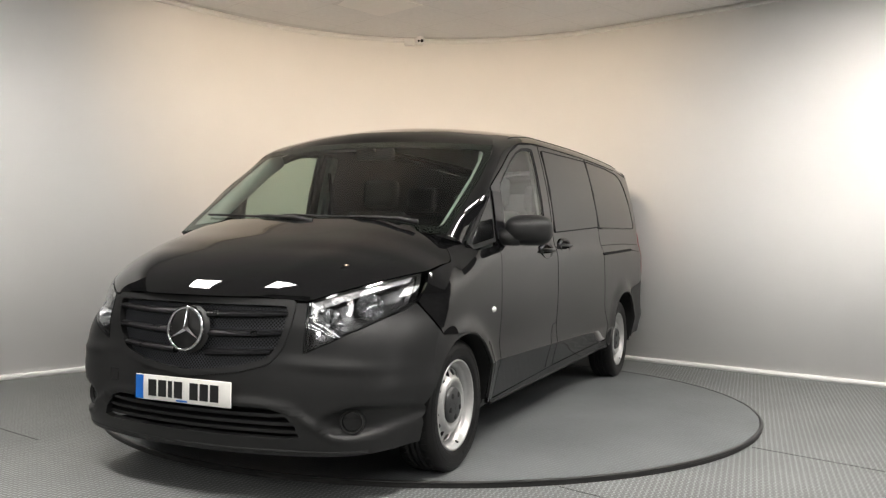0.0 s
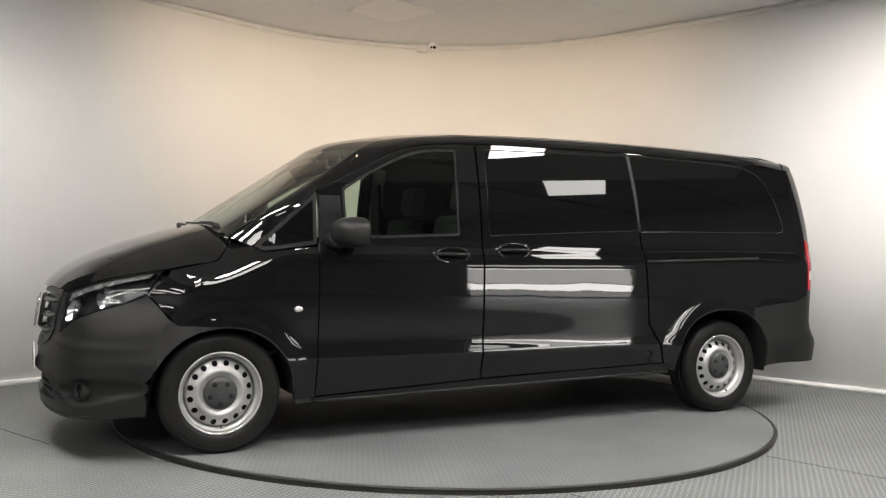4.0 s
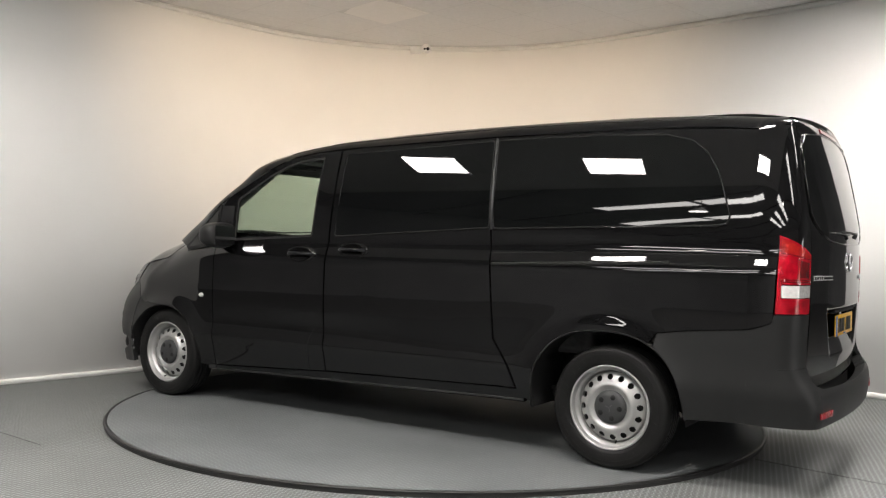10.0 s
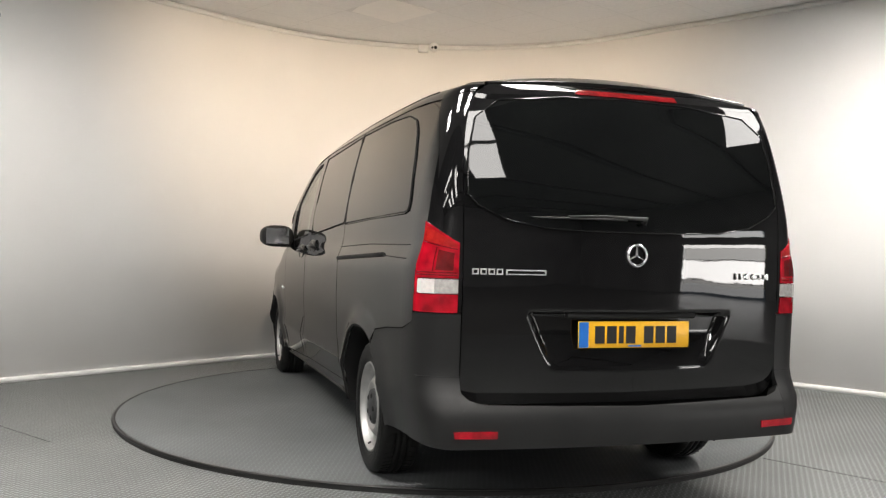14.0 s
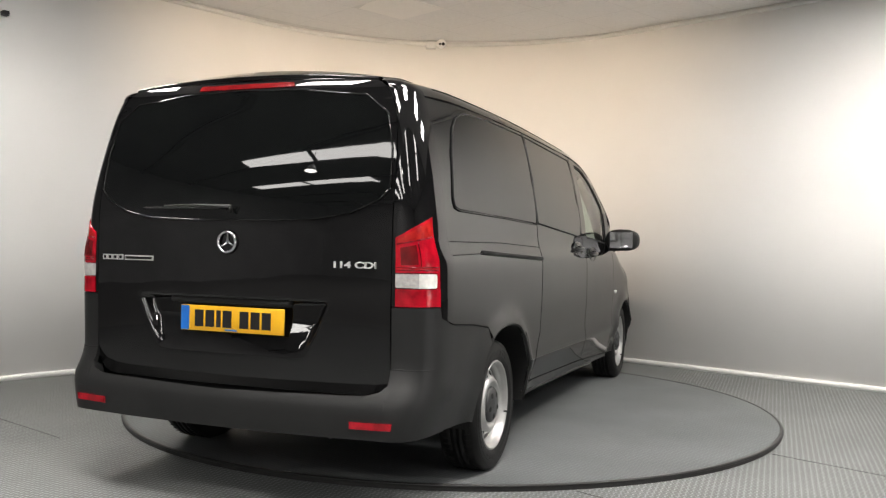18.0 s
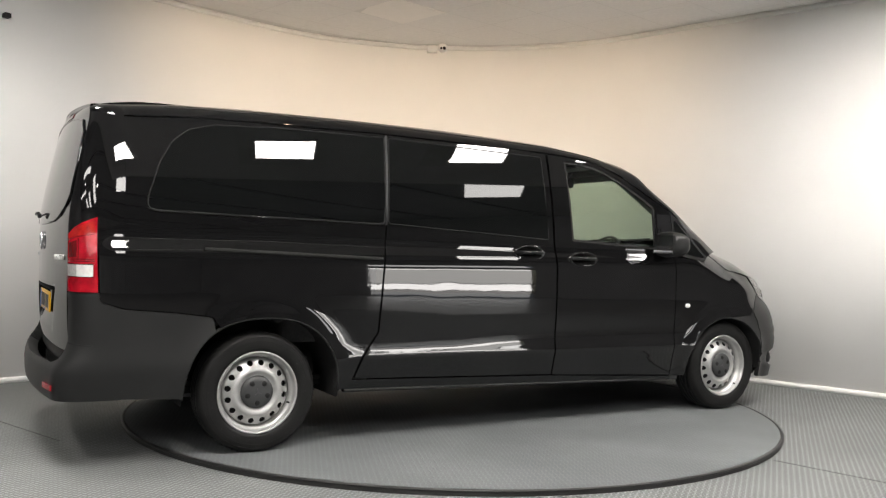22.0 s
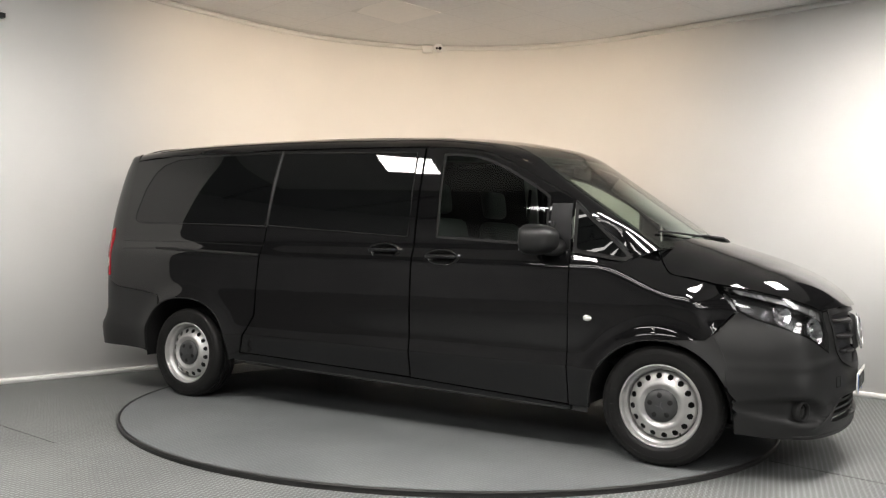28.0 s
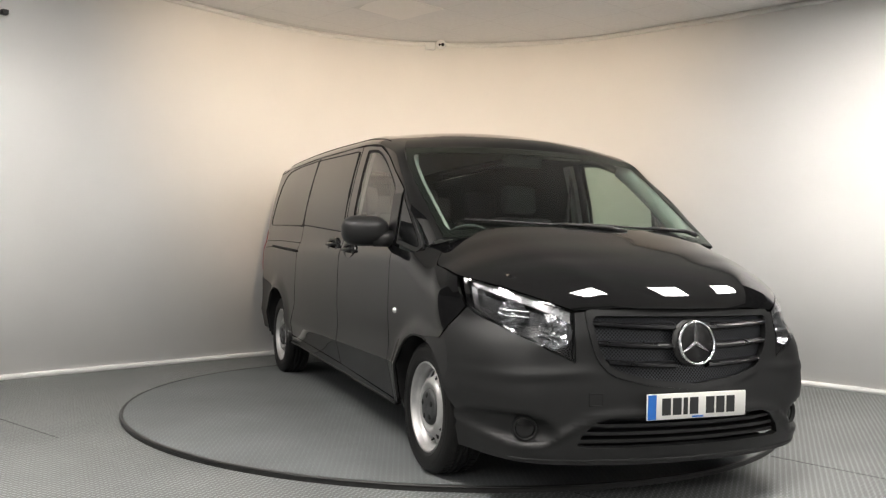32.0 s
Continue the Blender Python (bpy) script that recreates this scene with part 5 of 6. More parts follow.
    ends = dense([on_roof(-2.50, 0.62), Vector(on_roof(-2.50, 0.62)).lerp(Vector(on_rear(0.62, 1.772)), 0.25), Vector(on_roof(-2.50, 0.62)).lerp(Vector(on_rear(0.62, 1.772)), 0.5), Vector(on_roof(-2.50, 0.62)).lerp(Vector(on_rear(0.62, 1.772)), 0.75), on_rear(0.62, 1.772)], 3)
    pair("roof_corner", loft(tops, ends, [Vector((p.x - 0.004, p.y * 0.9 + q.y * 0.1, q.z - 0.002)) for p, q in zip(tops, ends)], 6), M_PAINT, van)
    for s in (1, -1):
        def piece(outline, lift=0.004):
            bm = patch(resampled(outline, 0.06), on_corner, 0.10, 0.05, (-2.0, 0, 1.0), 0.02, lift)
            return bm if s > 0 else mirrored(bm)

        lampo = part("tail_lamp", piece([(0.30, 0.978), (0.96, 0.978), (0.96, 1.118), (0.75, 1.150), (0.55, 1.176), (0.30, 1.205)]), M_RED, van, "red tail lamp with a clear band")
        part("clear_band", piece(rounded([(0.66, 0.917), (0.96, 0.919), (0.96, 0.974), (0.66, 0.974)], [0.0, 0.006, 0.006, 0.0]), 0.003), M_LAMPGREY, lampo, "greyish clear band")
        part("reversing_lamp", piece(rounded([(0.355, 0.917), (0.66, 0.917), (0.66, 0.974), (0.355, 0.974)], [0.02, 0.0, 0.0, 0.02]), 0.004), M_LAMPWHITE, lampo, "clear reversing lamp")
        part("lower_lens", piece([(0.29, 0.842), (0.96, 0.842), (0.96, 0.914), (0.29, 0.914)]), M_RED, lampo)
        part("edge_lens", piece([(0.295, 0.914), (0.352, 0.914), (0.352, 0.978), (0.297, 0.978)], 0.0035), M_RED, lampo)
        part("indicator_lens", piece([(0.325, 1.128), (0.93, 1.098), (0.93, 1.112), (0.75, 1.139), (0.55, 1.164), (0.325, 1.188)], 0.0052), M_AMBERRED, lampo, "orange-red indicator lens")
        for seam in ([(0.33, 1.122), (0.94, 1.092)], [(0.33, 0.991), (0.95, 0.989)], [(0.33, 1.001), (0.95, 0.999)], [(0.62, 1.005), (0.62, 1.100)]):
            bar = line_on(seam, on_corner, 0.0022, 0.004)
            part("lens_seam", bar if s > 0 else mirrored(bar), M_REDDARK, lampo)
        inner = piece([(0.66, 1.010), (0.90, 1.008), (0.90, 1.078), (0.66, 1.090)], 0.0048)
        part("inner_lens", inner, M_REDDARK, lampo)
    # Bumper: centre, corners, flanks up to the wheel opening.
    centre = [(-0.745, 0.315), (0.745, 0.315), (0.745, 0.53), (0.715, 0.502), (0.66, 0.486), (0, 0.472), (-0.66, 0.486), (-0.715, 0.502), (-0.745, 0.53)]
    part("rear_bumper", patch(resampled(centre, 0.08), on_bumper, 0.08, 0.03, (-1.5, 0, 0.6), 0.06), M_BUMPER, van, "dark grey textured plastic rear bumper")
    corner = [(0.0, 0.315), (1.0, 0.315), (1.0, 0.838), (0.28, 0.838), (0.25, 0.795), (0.0, 0.758)]
    pair("bumper_corner", patch(resampled(corner, 0.06), on_corner, 0.08, 0.04, (-2.0, 0, 0.6), 0.02, 0.001), M_BUMPER, van)
    pair("bumper_joint", line_on([(0.35, 0.585), (0.7, 0.588), (1.0, 0.590)], on_corner, 0.002, 0.001, n=6), M_GAP, van)
    arc = [p for p in arch(*R_ARCH, 180, 0, 40) if p[0] < -1.952]
    flank = [(-2.400, 0.318), (-2.400, 0.758), (-2.15, 0.738), (-1.975, 0.714)] + arc[::-1] + [(-2.125, 0.308)]
    pair("bumper_flank", patch(resampled(flank, 0.06), on_side, 0.06, 0.05, (-1.8, 0, 0.5), 0.02, 0.001), M_BUMPER, van)
    for s in (1, -1):
        glow = patch(resampled([(s * 0.61, 0.358), (s * 0.78, 0.360), (s * 0.785, 0.388), (s * 0.61, 0.386)], 0.05), on_bumper, 0.04, 0.02, (-1.5, 0, 0.5), 0.006, 0.006)
        part("rear_reflector", glow, M_RED, van, "red reflector strip in the bumper")
    part("under_tray", box(-2.62, -1.0, -0.66, 0.66, 0.335, 0.355), M_GAP, van)
    part("gate_sill", box(-2.610, -2.580, -0.60, 0.60, 0.345, 0.58), M_GAP, van)
    part("tow_eye", lathe([(0.010, 0.0), (0.014, 0.004), (0.018, 0.0), (0.014, -0.004)], 20, True, m=pose(-2.60, -0.46, 0.295, 90)), M_STEEL, van)
    part("exhaust", tube([(-1.2, -0.35, 0.24), (-1.5, -0.38, 0.24), (-2.2, -0.42, 0.27)], 0.03, 12), M_STEEL, van)
    # Model marks on the gate.
    for k in range(5):
        y0, y1 = (0.705 - 0.033 * k, 0.705 - 0.033 * k - 0.026) if k < 4 else (0.567, 0.400)
        outline = [(y1, 0.996), (y0, 0.996), (y0, 1.020), (y1, 1.020)] if k < 4 else [(y1, 0.996), (y0, 0.996), (y0, 1.018), (y1, 1.018)]
        mark = part("name_bar", patch(resampled(outline, 0.04), on_rear, 0.03, 0.02, (-1.5, 0, 1.0), 0.006, 0.005), M_SILVER, van, "silver model name bar")
        inner = shrink(outline, 0.0055)
        part("inlay", patch(resampled(inner, 0.04), on_rear, 0.03, 0.02, (-1.5, 0, 1.0), 0.004, 0.0062), M_GLOSSBLACK, mark)
    text = bpy.data.curves.new("mark", "FONT")
    text.body, text.size, text.extrude, text.offset = "114 CDI", 0.036, 0.003, 0.0010
    source = new("mark", text)
    mesh = bpy.data.meshes.new_from_object(source.evaluated_get(bpy.context.evaluated_depsgraph_get()))
    bpy.data.objects.remove(source)
    bm = bmesh.new()
    bm.from_mesh(mesh)
    bpy.data.meshes.remove(mesh)
    bmesh.ops.remove_doubles(bm, verts=bm.verts[:], dist=1e-5)
    bm.verts.index_update()
    bm.transform(pose(gate_x(0.50, 1.0) - 0.009, -0.490, 0.992, 90, 0, -83) @ Matrix.Diagonal((1.55, 1, 1, 1)))
    left = set(bm.verts)
    while left:
        island, edge = set(), [left.pop()]
        while edge:
            v = edge.pop()
            island.add(v)
            edge += [w for e in v.link_edges for w in e.verts if w in left]
            left -= set(edge)
        letter = bm.copy()
        letter.verts.ensure_lookup_table()
        keep = {v.index for v in island}
        bmesh.ops.delete(letter, geom=[v for v in letter.verts if v.index not in keep], context="VERTS")
        part("mark_letter", letter, M_SILVER, van, "silver letter of the 114 CDI mark")
    bm.free()


def build_mirrors(van):
    for s in (1, -1):
        bm = bmesh.new()
        bmesh.ops.create_uvsphere(bm, u_segments=32, v_segments=20, radius=0.5)
        for v in bm.verts:
            # A rounded shell, blunt behind and full in front.
            c = v.co * 2
            q = (abs(c.y) ** 2.8 + abs(c.z) ** 2.8 + abs(c.x) ** 2.5) ** (1 / 2.7)
            c = c / max(q, 1e-6)
            v.co = c * 0.5
            if v.co.x < -0.28:
                v.co.x = -0.28 + (v.co.x + 0.28) * 0.15
            v.co.z *= 1.0 - 0.16 * (v.co.x + 0.5)
        finish(bm, True)
        bm.transform(Matrix.Translation((1.060, s * 1.032, 1.168)) @ pose(0, 0, 0, 0, 0, 8 * s) @ Matrix.Diagonal((0.200, 0.260, 0.182, 1)))
        shell = part("door_mirror", bm, M_BUMPER, van, "dark grey plastic door mirror")
        glass = box(0.986, 0.9905, s * 1.032 - 0.088, s * 1.032 + 0.088, 1.106, 1.228, 0.0)
        part("mirror_glass", glass, M_CHROME, shell)
        part("mirror_foot", tube([(1.13, s * 0.88, 1.13), (1.12, s * 0.94, 1.125), (1.10, s * 0.99, 1.13)], [0.05, 0.045, 0.05], 10), M_BLACK, shell)
        cap = patch([(1.195, 1.375), (1.075, 1.375), (1.063, 1.150), (1.195, 1.115)], on_side, 0.05, 0.05, INSIDE, 0.01, 0.004)
        part("mirror_base", cap if s > 0 else mirrored(cap), M_LOUVER, shell)


def build_wheel():
    """A steel wheel, axle along y, outer face to +y."""
    turn = pose(0, 0, 0, -90)
    r = 0.318
    tyre = lathe([(0.205, -0.085), (0.235, -0.098), (0.285, -0.098), (0.307, -0.088), (r - 0.003, -0.072), (r, -0.05), (r, -0.034), (r - 0.008, -0.033), (r - 0.008, -0.026), (r, -0.025), (r + 0.001, -0.004), (r - 0.008, -0.003),
                  (r - 0.008, 0.004), (r + 0.001, 0.005), (r, 0.025), (r - 0.008, 0.026), (r - 0.008, 0.033), (r, 0.034), (r, 0.05), (r - 0.003, 0.072), (0.307, 0.088), (0.296, 0.094), (0.285, 0.0975), (0.27, 0.099), (0.25, 0.0985), (0.235, 0.097), (0.222, 0.090), (0.214, 0.083)], 72, m=turn)
    wheel = part("wheel", tyre, M_TYRE, None, "black tyre on a silver steel wheel")
    blocks = bmesh.new()
    for k in range(64):
        for side in (-1, 1):
            a = 2 * math.pi * k / 64
            b = box(-0.0022, 0.0022, side * 0.052 - 0.022, side * 0.052 + 0.022, -0.0005, 0.0012)
            b.transform(pose(0, 0, 0, 0, math.degrees(a), 0) @ Matrix.Translation((0, 0, r)) @ pose(0, 0, 0, 0, 0, 14 * side))
            mesh = bpy.data.meshes.new("t")
            b.to_mesh(mesh)
            b.free()
            blocks.from_mesh(mesh)
            bpy.data.meshes.remove(mesh)
    tagged(part("tread_pattern", blocks, M_GAP, wheel), kind="stuff")
    for q, h in ((0.236, 0.0975), (0.272, 0.0995), (0.292, 0.0965)):
        part("sidewall_ring", lathe([(q - 0.0016, h - 0.001), (q, h + 0.0012), (q + 0.0016, h - 0.001)], 64, m=turn), M_TYRE, wheel)
    for k in range(40):
        # Short raised bars where the maker's marks stand on the sidewall.
        if k % 20 in (2, 3, 4, 6, 7, 9, 10, 11):
            bar = box(-0.0045, 0.0045, 0.247, 0.262, 0.0982, 0.0998, m=turn @ pose(0, 0, 0, 0, 0, 9 * k))
            part("sidewall_mark", bar, M_TYRE, wheel)
    rim = lathe([(0.219, 0.078), (0.217, 0.090), (0.211, 0.092), (0.206, 0.086), (0.202, 0.066), (0.198, 0.058), (0.190, 0.055), (0.186, 0.040), (0.183, 0.022)], 64, m=turn)
    barrel = lathe([(0.183, 0.022), (0.183, -0.08), (0.214, -0.088)], 48, m=turn)
    # The disc with its ring of oval holes.
    bm = bmesh.new()
    n, holes = 256, 16
    curve = [(0.088, 0.064), (0.097, 0.066), (0.105, 0.074), (0.116, 0.078), (0.128, 0.073), (0.137, 0.064), (0.145, 0.058), (0.155, 0.052), (0.165, 0.047), (0.172, 0.042), (0.177, 0.034), (0.181, 0.022)]
    steps = [0.181, 0.177, 0.174] + [0.1715 - 0.0026 * k for k in range(14)] + [0.134, 0.128, 0.122, 0.116, 0.111, 0.105, 0.097, 0.088]
    zones = [(q, lerp_table(q, curve)) for q in steps]
    grid = [[bm.verts.new((q * math.cos(2 * math.pi * k / n), q * math.sin(2 * math.pi * k / n), h)) for q, h in zones] for k in range(n)]
    mid = bm.verts.new((0, 0, 0.064))
    for k in range(n):
        a, b = grid[k], grid[(k + 1) % n]
        along = ((k + 0.5) % (n // holes) - n / holes / 2) * 2 * math.pi / n * 0.1545
        for i in range(len(zones) - 1):
            out = (zones[i][0] + zones[i + 1][0]) / 2 - 0.1545
            if (along / 0.0145) ** 2 + (out / 0.0155) ** 2 < 1:
                continue
            bm.faces.new((a[i], b[i], b[i + 1], a[i + 1]))
        bm.faces.new((a[-1], b[-1], mid))
    bmesh.ops.recalc_face_normals(bm, faces=bm.faces[:])
    finish(bm, True)
    bm.transform(turn)
    part("rim", joined(rim, barrel, bm), M_RIM, wheel, "silver steel wheel with a ring of holes")
    part("brake_back", lathe([(0.0, 0.02), (0.165, 0.02), (0.180, 0.0)], 32, m=turn), M_GAP, wheel)
    cap = part("hub_cap", lathe([(0.0, 0.088), (0.055, 0.087), (0.078, 0.082), (0.086, 0.074), (0.088, 0.064)], 40, m=turn), M_CAP, wheel, "grey plastic hub cap")
    for k in range(5):
        a = 2 * math.pi * (k + 0.25) / 5
        part("bolt_pocket", lathe([(0.0, 0.0872), (0.0125, 0.0880), (0.016, 0.083)], 10, m=turn @ pose(0.055 * math.cos(a), 0.055 * math.sin(a), 0.0)), M_GAP, cap)
    spokes = []
    for k in range(3):
        spokes.append(box(-0.002, 0.002, 0.0, 0.022, 0.086, 0.0895, m=turn @ pose(0, 0, 0, 0, 0, 120 * k)))
    part("cap_mark", joined(*spokes), M_STEEL, cap)
    part("valve", tube([(0.0, 0.088, -0.170), (0.0, 0.102, -0.178)], 0.005, 8), M_BLACK, wheel)
    return wheel


def build_cabin(van):
    # Dark lining behind the skin, so that the rear is closed and the gaps are dark.
    rear_zone = [(0.24, 0.25), (-1.29, 0.30)] + arch(R_ARCH[0], 0.445, 0.43, 0.30, 0, 180, 16) + [(-2.44, 0.33), (-2.40, 1.735), (-1.0, 1.772), (0.20, 1.757)]
    pair("body_lining", patch(resampled(rear_zone, 0.15), on_side, 0.15, 0.1, INSIDE, 0.004, -0.026), M_GAP, van, "dark inner lining")
    pair("door_frame_lining", line_on([(x, z + 0.004) for x, z in DOOR_TOP], on_side, 0.020, -0.030), M_GAP, van)
    low = [(0.25, 0.25), (1.30, 0.22), (1.30, 1.07), (0.25, 1.12)]
    pair("door_lining", patch(resampled(low, 0.15), on_side, 0.15, 0.1, INSIDE, 0.004, -0.04), M_CABIN, van, "dark door trim")
    fender = [(1.26, 0.25), (1.31, 0.25), (1.31, 0.75), (2.05, 0.75), (2.0, 0.90), (1.56, 1.05), (1.26, 1.05)]
    pair("wing_lining", patch(resampled(fender, 0.1), on_side, 0.1, 0.1, INSIDE, 0.004, -0.035), M_GAP, van)
    part("floor_pan", box(-2.40, 1.95, -0.64, 0.64, 0.30, 0.33), M_GAP, van, "dark floor pan")
    part("firewall", box(1.52, 1.55, -0.82, 0.82, 0.25, 1.10), M_GAP, van)
    part("nose_block", box(1.6, 2.22, -0.55, 0.55, 0.30, 0.84), M_GAP, van)
    roofline = [(0.80, -0.60), (0.80, 0.60), (-2.45, 0.60), (-2.45, -0.60)]
    part("headliner", patch(resampled(roofline, 0.2), lambda x, y: (x, y, roof_z(x, y) - 0.035), 0.2, 0.2, INSIDE, 0.004), M_LINING, van, "grey headliner")
    dash = bmesh.new()
    prof = [(1.62, 1.115), (1.45, 1.12), (1.25, 1.10), (1.12, 1.03), (1.10, 0.85), (1.20, 0.60), (1.60, 0.45)]
    rows = [[dash.verts.new((x + 0.05 * math.cos(y * 1.7), y, z - 0.02 * abs(y))) for x, z in prof] for y in [0.82 * k / 8 for k in range(-8, 9)]]
    for a, b in zip(rows, rows[1:]):
        for i in range(len(prof) - 1):
            dash.faces.new((a[i], b[i], b[i + 1], a[i + 1]))
    finish(dash, True)
    part("dashboard", dash, M_CABIN, van, "dark grey dashboard")
    part("instrument_hood", box(1.12, 1.32, -0.58, -0.22, 1.08, 1.17, 0.04, 3), M_CABIN, van)
    wheel = part("steering_wheel", lathe([(0.180, 0.012), (0.190, 0.0), (0.180, -0.012), (0.170, 0.0)], 40, True, m=pose(0.98, -0.40, 1.06, 0, -62, 0)), M_CABIN, van, "black steering wheel")
    part("wheel_hub", lathe([(0.0, 0.02), (0.06, 0.018), (0.07, -0.03)], 24, m=pose(0.99, -0.40, 1.055, 0, -62, 0)), M_CABIN, wheel)
    part("wheel_spokes", box(-0.02, 0.02, -0.175, 0.175, -0.006, 0.006, m=pose(0.98, -0.40, 1.06, 0, -62, 0)), M_CABIN, wheel)
    part("steering_column", tube([(1.0, -0.40, 1.05), (1.25, -0.40, 0.92)], 0.04, 10), M_CABIN, van)
    mirror = part("rear_view_mirror", box(0.90, 0.935, -0.13, 0.13, 1.585, 1.655, 0.015, 3), M_CABIN, van, "black rear-view mirror")
    part("stem", tube([(0.93, 0, 1.64), (1.02, 0, 1.70)], 0.012, 8), M_CABIN, mirror)
    part("sensor_pod", box(0.80, 0.94, -0.07, 0.07, 1.645, 1.705, 0.02, 2), M_CABIN, van)
    for s in (1, -1):
        part("sun_visor", box(0.60, 0.76, s * 0.38 - 0.19, s * 0.38 + 0.19, 1.680, 1.695, 0.006), M_LINING, van)
        pts = [Vector(on_screen(s * y, z)) for y, z in ((0.792, 1.14), (0.788, 1.30), (0.782, 1.45), (0.765, 1.56), (0.735, 1.63))]
        post = [(0.255, 1.10), (0.255, 1.70), (0.165, 1.70), (0.165, 1.10)]
        trim = patch(resampled(post, 0.1), on_side, 0.1, 0.1, INSIDE, 0.03, -0.040)
        post = part("centre_pillar_trim", trim if s > 0 else mirrored(trim), M_PALETRIM, van, "pale grey door pillar trim")
        part("seat_belt", tube([(0.20, s * 0.775, 1.58), (0.20, s * 0.74, 1.30), (0.19, s * 0.72, 0.95)], [0.012, 0.016, 0.016], 6), M_GAP, post, "black seat belt")
        part("pillar_trim", tube([p + Vector((-0.075, -s * 0.012, -0.022)) for p in pts], 0.052, 12), M_PALETRIM, van, "pale grey pillar trim")
    for x, ys in ((0.22, (0.42, -0.42)), (-0.62, (0.5, 0.0, -0.5)), (-1.55, (0.5, 0.0, -0.5))):
        for y in ys:
            seat = part("seat", box(x, x + 0.46, y - 0.24, y + 0.24, 0.55, 0.72, 0.05, 3), M_SEAT, van, "black cloth seat")
            back = box(-0.06, 0.07, y - 0.24, y + 0.24, 0.0, 0.66, 0.05, 3)
            back.transform(Matrix.Translation((x + 0.02, 0, 0.66)) @ pose(0, 0, 0, 0, -12, 0))
            part("backrest", back, M_SEAT, seat)
            rest = box(-0.05, 0.05, y - 0.13, y + 0.13, 0.0, 0.20, 0.04, 3)
            rest.transform(Matrix.Translation((x - 0.14, 0, 1.34)) @ pose(0, 0, 0, 0, -8, 0))
            part("headrest", rest, M_SEAT, seat)
    part("seat_base", box(0.15, 0.75, -0.68, 0.68, 0.29, 0.56, 0.02), M_CABIN, van)


def build_van():
    van = empty("van")
    tagged(van, "long gloss black passenger van with dark rear glass and steel wheels", "van")
    build_sides(van)
    build_roof(van)
    build_hood(van)
    build_front(van)
    build_headlights(van)
    build_rear(van)
    build_mirrors(van)
    build_cabin(van)
    wheel = build_wheel()
    wheel.parent = van
    wheel.matrix_basis = pose(1.715, 0.815, 0.314)
    for x, s, roll in ((1.715, -1, 40), (-1.715, 1, 15), (-1.715, -1, 70)):
        copy_thing(wheel, pose(x, s * 0.80 if x < 0 else s * 0.815, 0.314, 0, 0, 0 if s > 0 else 180) @ pose(0, 0, 0, 0, roll, 0)).parent = van
    part("axle", tube([(1.715, -0.75, 0.31), (1.715, 0.75, 0.31)], 0.04, 10), M_GAP, van)
    part("axle", tube([(-1.715, -0.75, 0.31), (-1.715, 0.75, 0.31)], 0.05, 10), M_GAP, van)
    return van


M_MESH, _tree, _shader, _coords = material("grille_mesh", (0.02, 0.02, 0.021), 0.45, Specular_IOR_Level=0.25)
_split = _tree.nodes.new("ShaderNodeSeparateXYZ")
_tree.links.new(_coords.outputs["Object"], _split.inputs[0])
_face = _tree.nodes.new("ShaderNodeCombineXYZ")
_tree.links.new(_split.outputs[1], _face.inputs[0])
_tree.links.new(_split.outputs[2], _face.inputs[1])
_flat = _tree.nodes.new("ShaderNodeMapping")
_flat.inputs["Scale"].default_value, _flat.inputs["Rotation"].default_value = (88, 88, 1), (0, 0, radians(45))
_tree.links.new(_face.outputs[0], _flat.inputs["Vector"])
_cell = _tree.nodes.new("ShaderNodeTexVoronoi")
_cell.voronoi_dimensions = "2D"
_cell.inputs["Scale"].default_value, _cell.inputs["Randomness"].default_value = 1.0, 0.0
_tree.links.new(_flat.outputs["Vector"], _cell.inputs["Vector"])
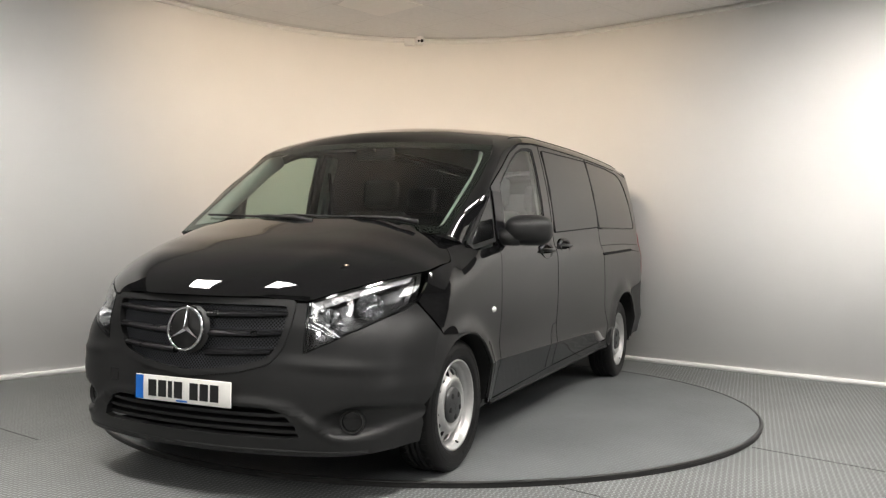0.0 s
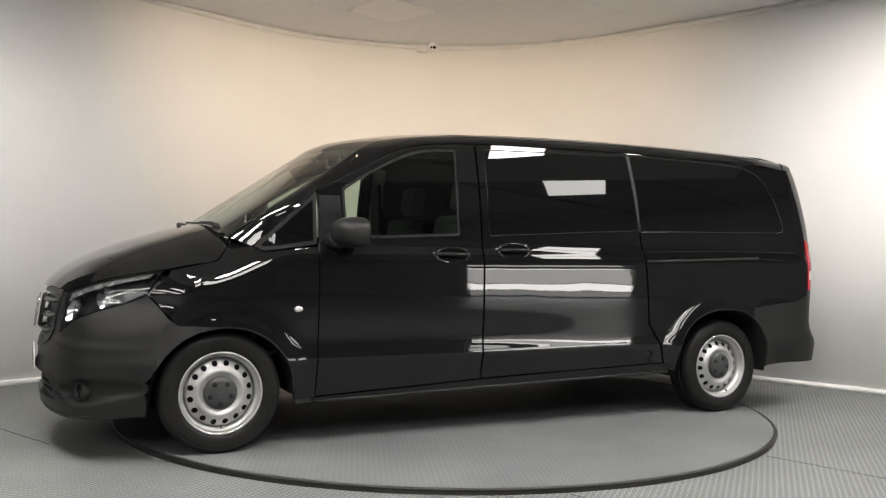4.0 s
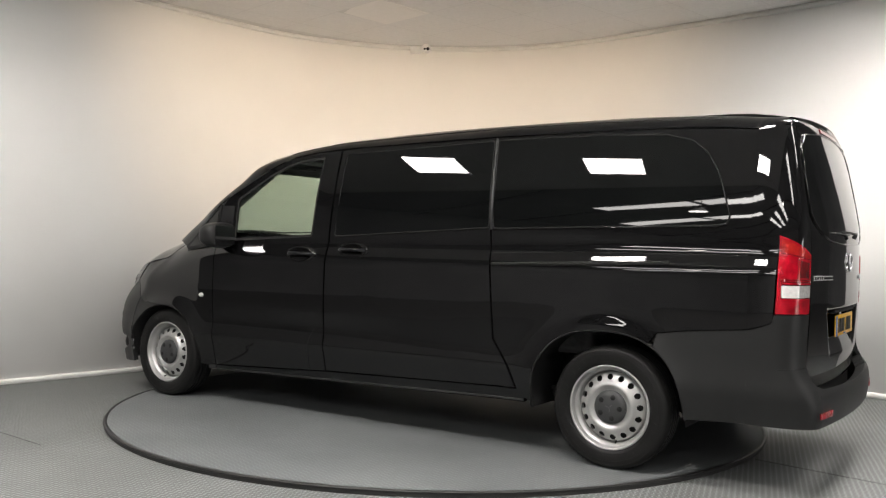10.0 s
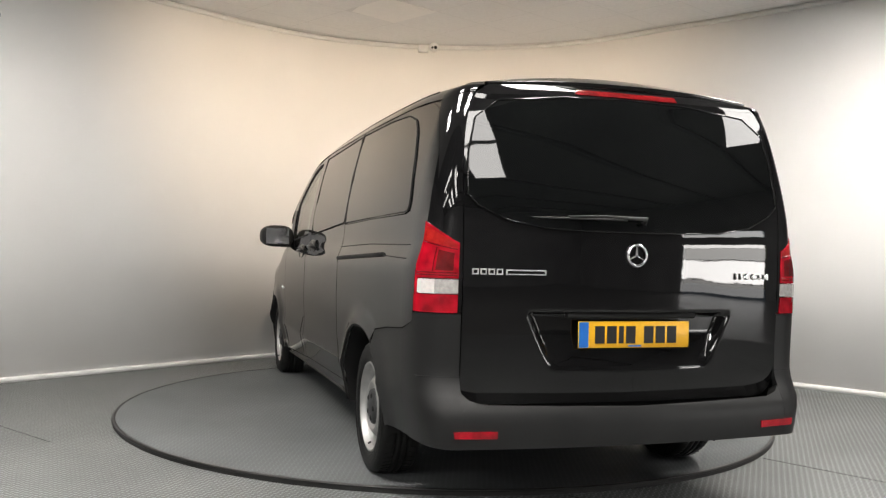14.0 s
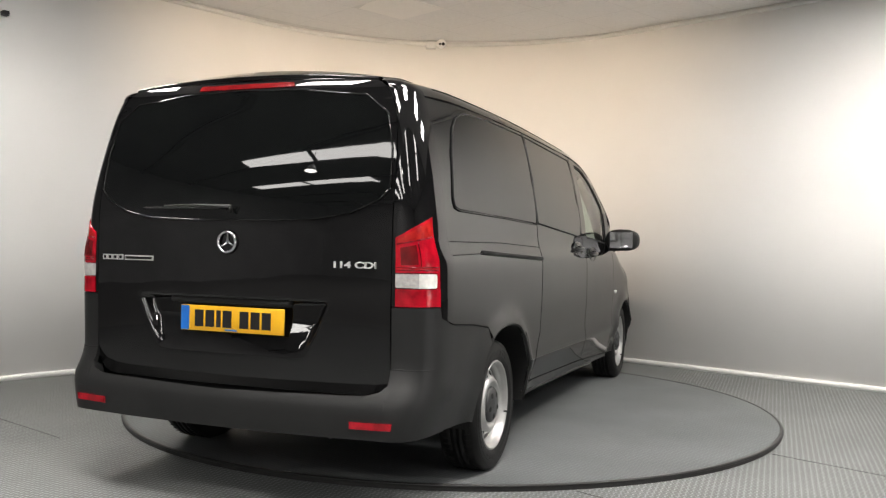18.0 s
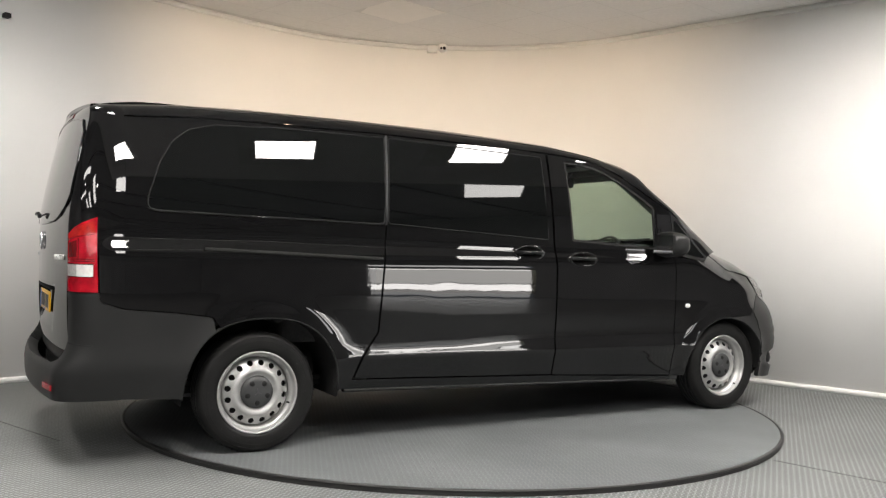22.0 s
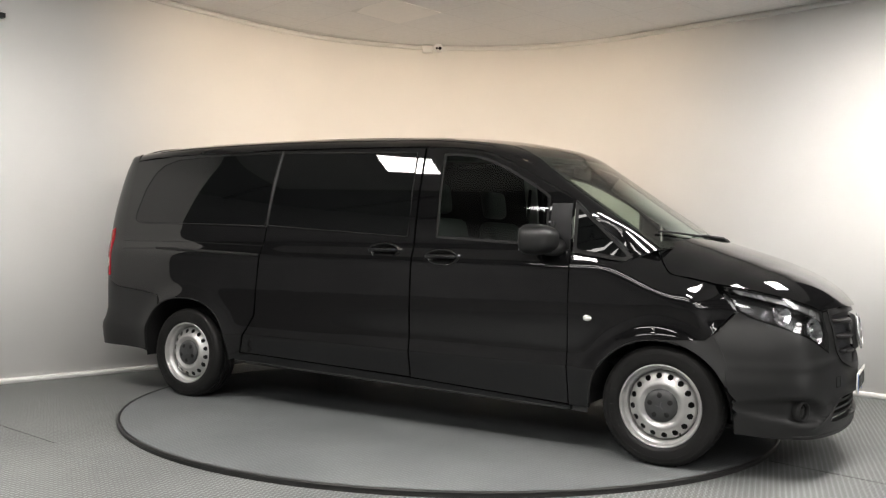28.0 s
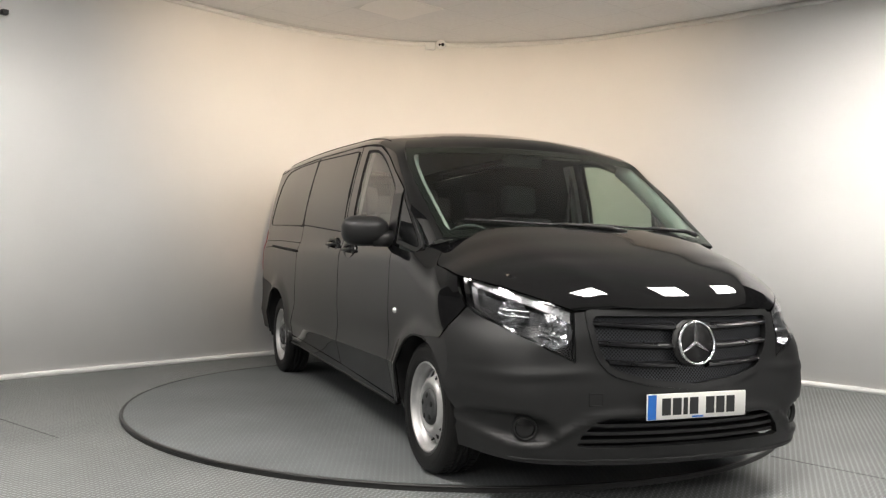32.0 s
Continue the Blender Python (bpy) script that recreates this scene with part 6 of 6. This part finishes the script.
_ramp = _tree.nodes.new("ShaderNodeValToRGB")
_ramp.color_ramp.elements[0].position, _ramp.color_ramp.elements[1].position = 0.36, 0.42
_ramp.color_ramp.elements[0].color, _ramp.color_ramp.elements[1].color = (0.001, 0.001, 0.001, 1), (0.055, 0.058, 0.066, 1)
_tree.links.new(_cell.outputs["Distance"], _ramp.inputs["Fac"])
_tree.links.new(_ramp.outputs["Color"], _shader.inputs["Base Color"])
van = build_van()


# ---- what moves ----
VAN_OFFSET = (0.033, 0.034)
TURN = [  # seconds, heading of the van in degrees
    (0.0, -114.78), (0.5, -119.78), (1.0, -125.16), (1.5, -130.05), (2.0, -134.46), (2.5, -139.01), (3.0, -143.85), (3.5, -148.87),
    (4.0, -153.75), (4.5, -158.43), (6.5, -177.72), (7.0, -182.73), (7.5, -187.93), (8.0, -193.23), (8.5, -198.51), (9.0, -203.56),
    (9.5, -208.60), (10.0, -213.53), (10.5, -218.23), (11.0, -222.84), (11.5, -227.68), (12.0, -232.79), (12.5, -237.65), (13.0, -242.19),
    (13.5, -246.92), (14.0, -251.81), (14.5, -256.67), (16.5, -275.65), (17.0, -280.78), (17.5, -285.69), (18.0, -290.12), (18.5, -294.80),
    (19.0, -300.06), (19.5, -305.25), (20.0, -310.03), (20.5, -314.80), (21.0, -319.68), (21.5, -324.42), (22.0, -329.34), (22.5, -334.38),
    (23.0, -339.24), (23.5, -344.06), (24.0, -348.95), (24.5, -353.74), (25.0, -358.44), (25.5, -363.30), (27.5, -383.93), (28.0, -388.95),
    (28.5, -393.75), (29.0, -398.22), (29.5, -402.73), (30.0, -407.45), (30.5, -412.12), (31.0, -417.02), (31.5, -421.95), (32.0, -426.54),
]


def motions():
    """The turntable turns at an even pace and carries the van round with it."""
    walk(turntable, [(t, pose(0, 0, 0, 0, 0, a)) for t, a in TURN])
    walk(van, [(t, pose(0, 0, 0, 0, 0, a) @ pose(VAN_OFFSET[0], VAN_OFFSET[1], 0.0)) for t, a in TURN])


motions()
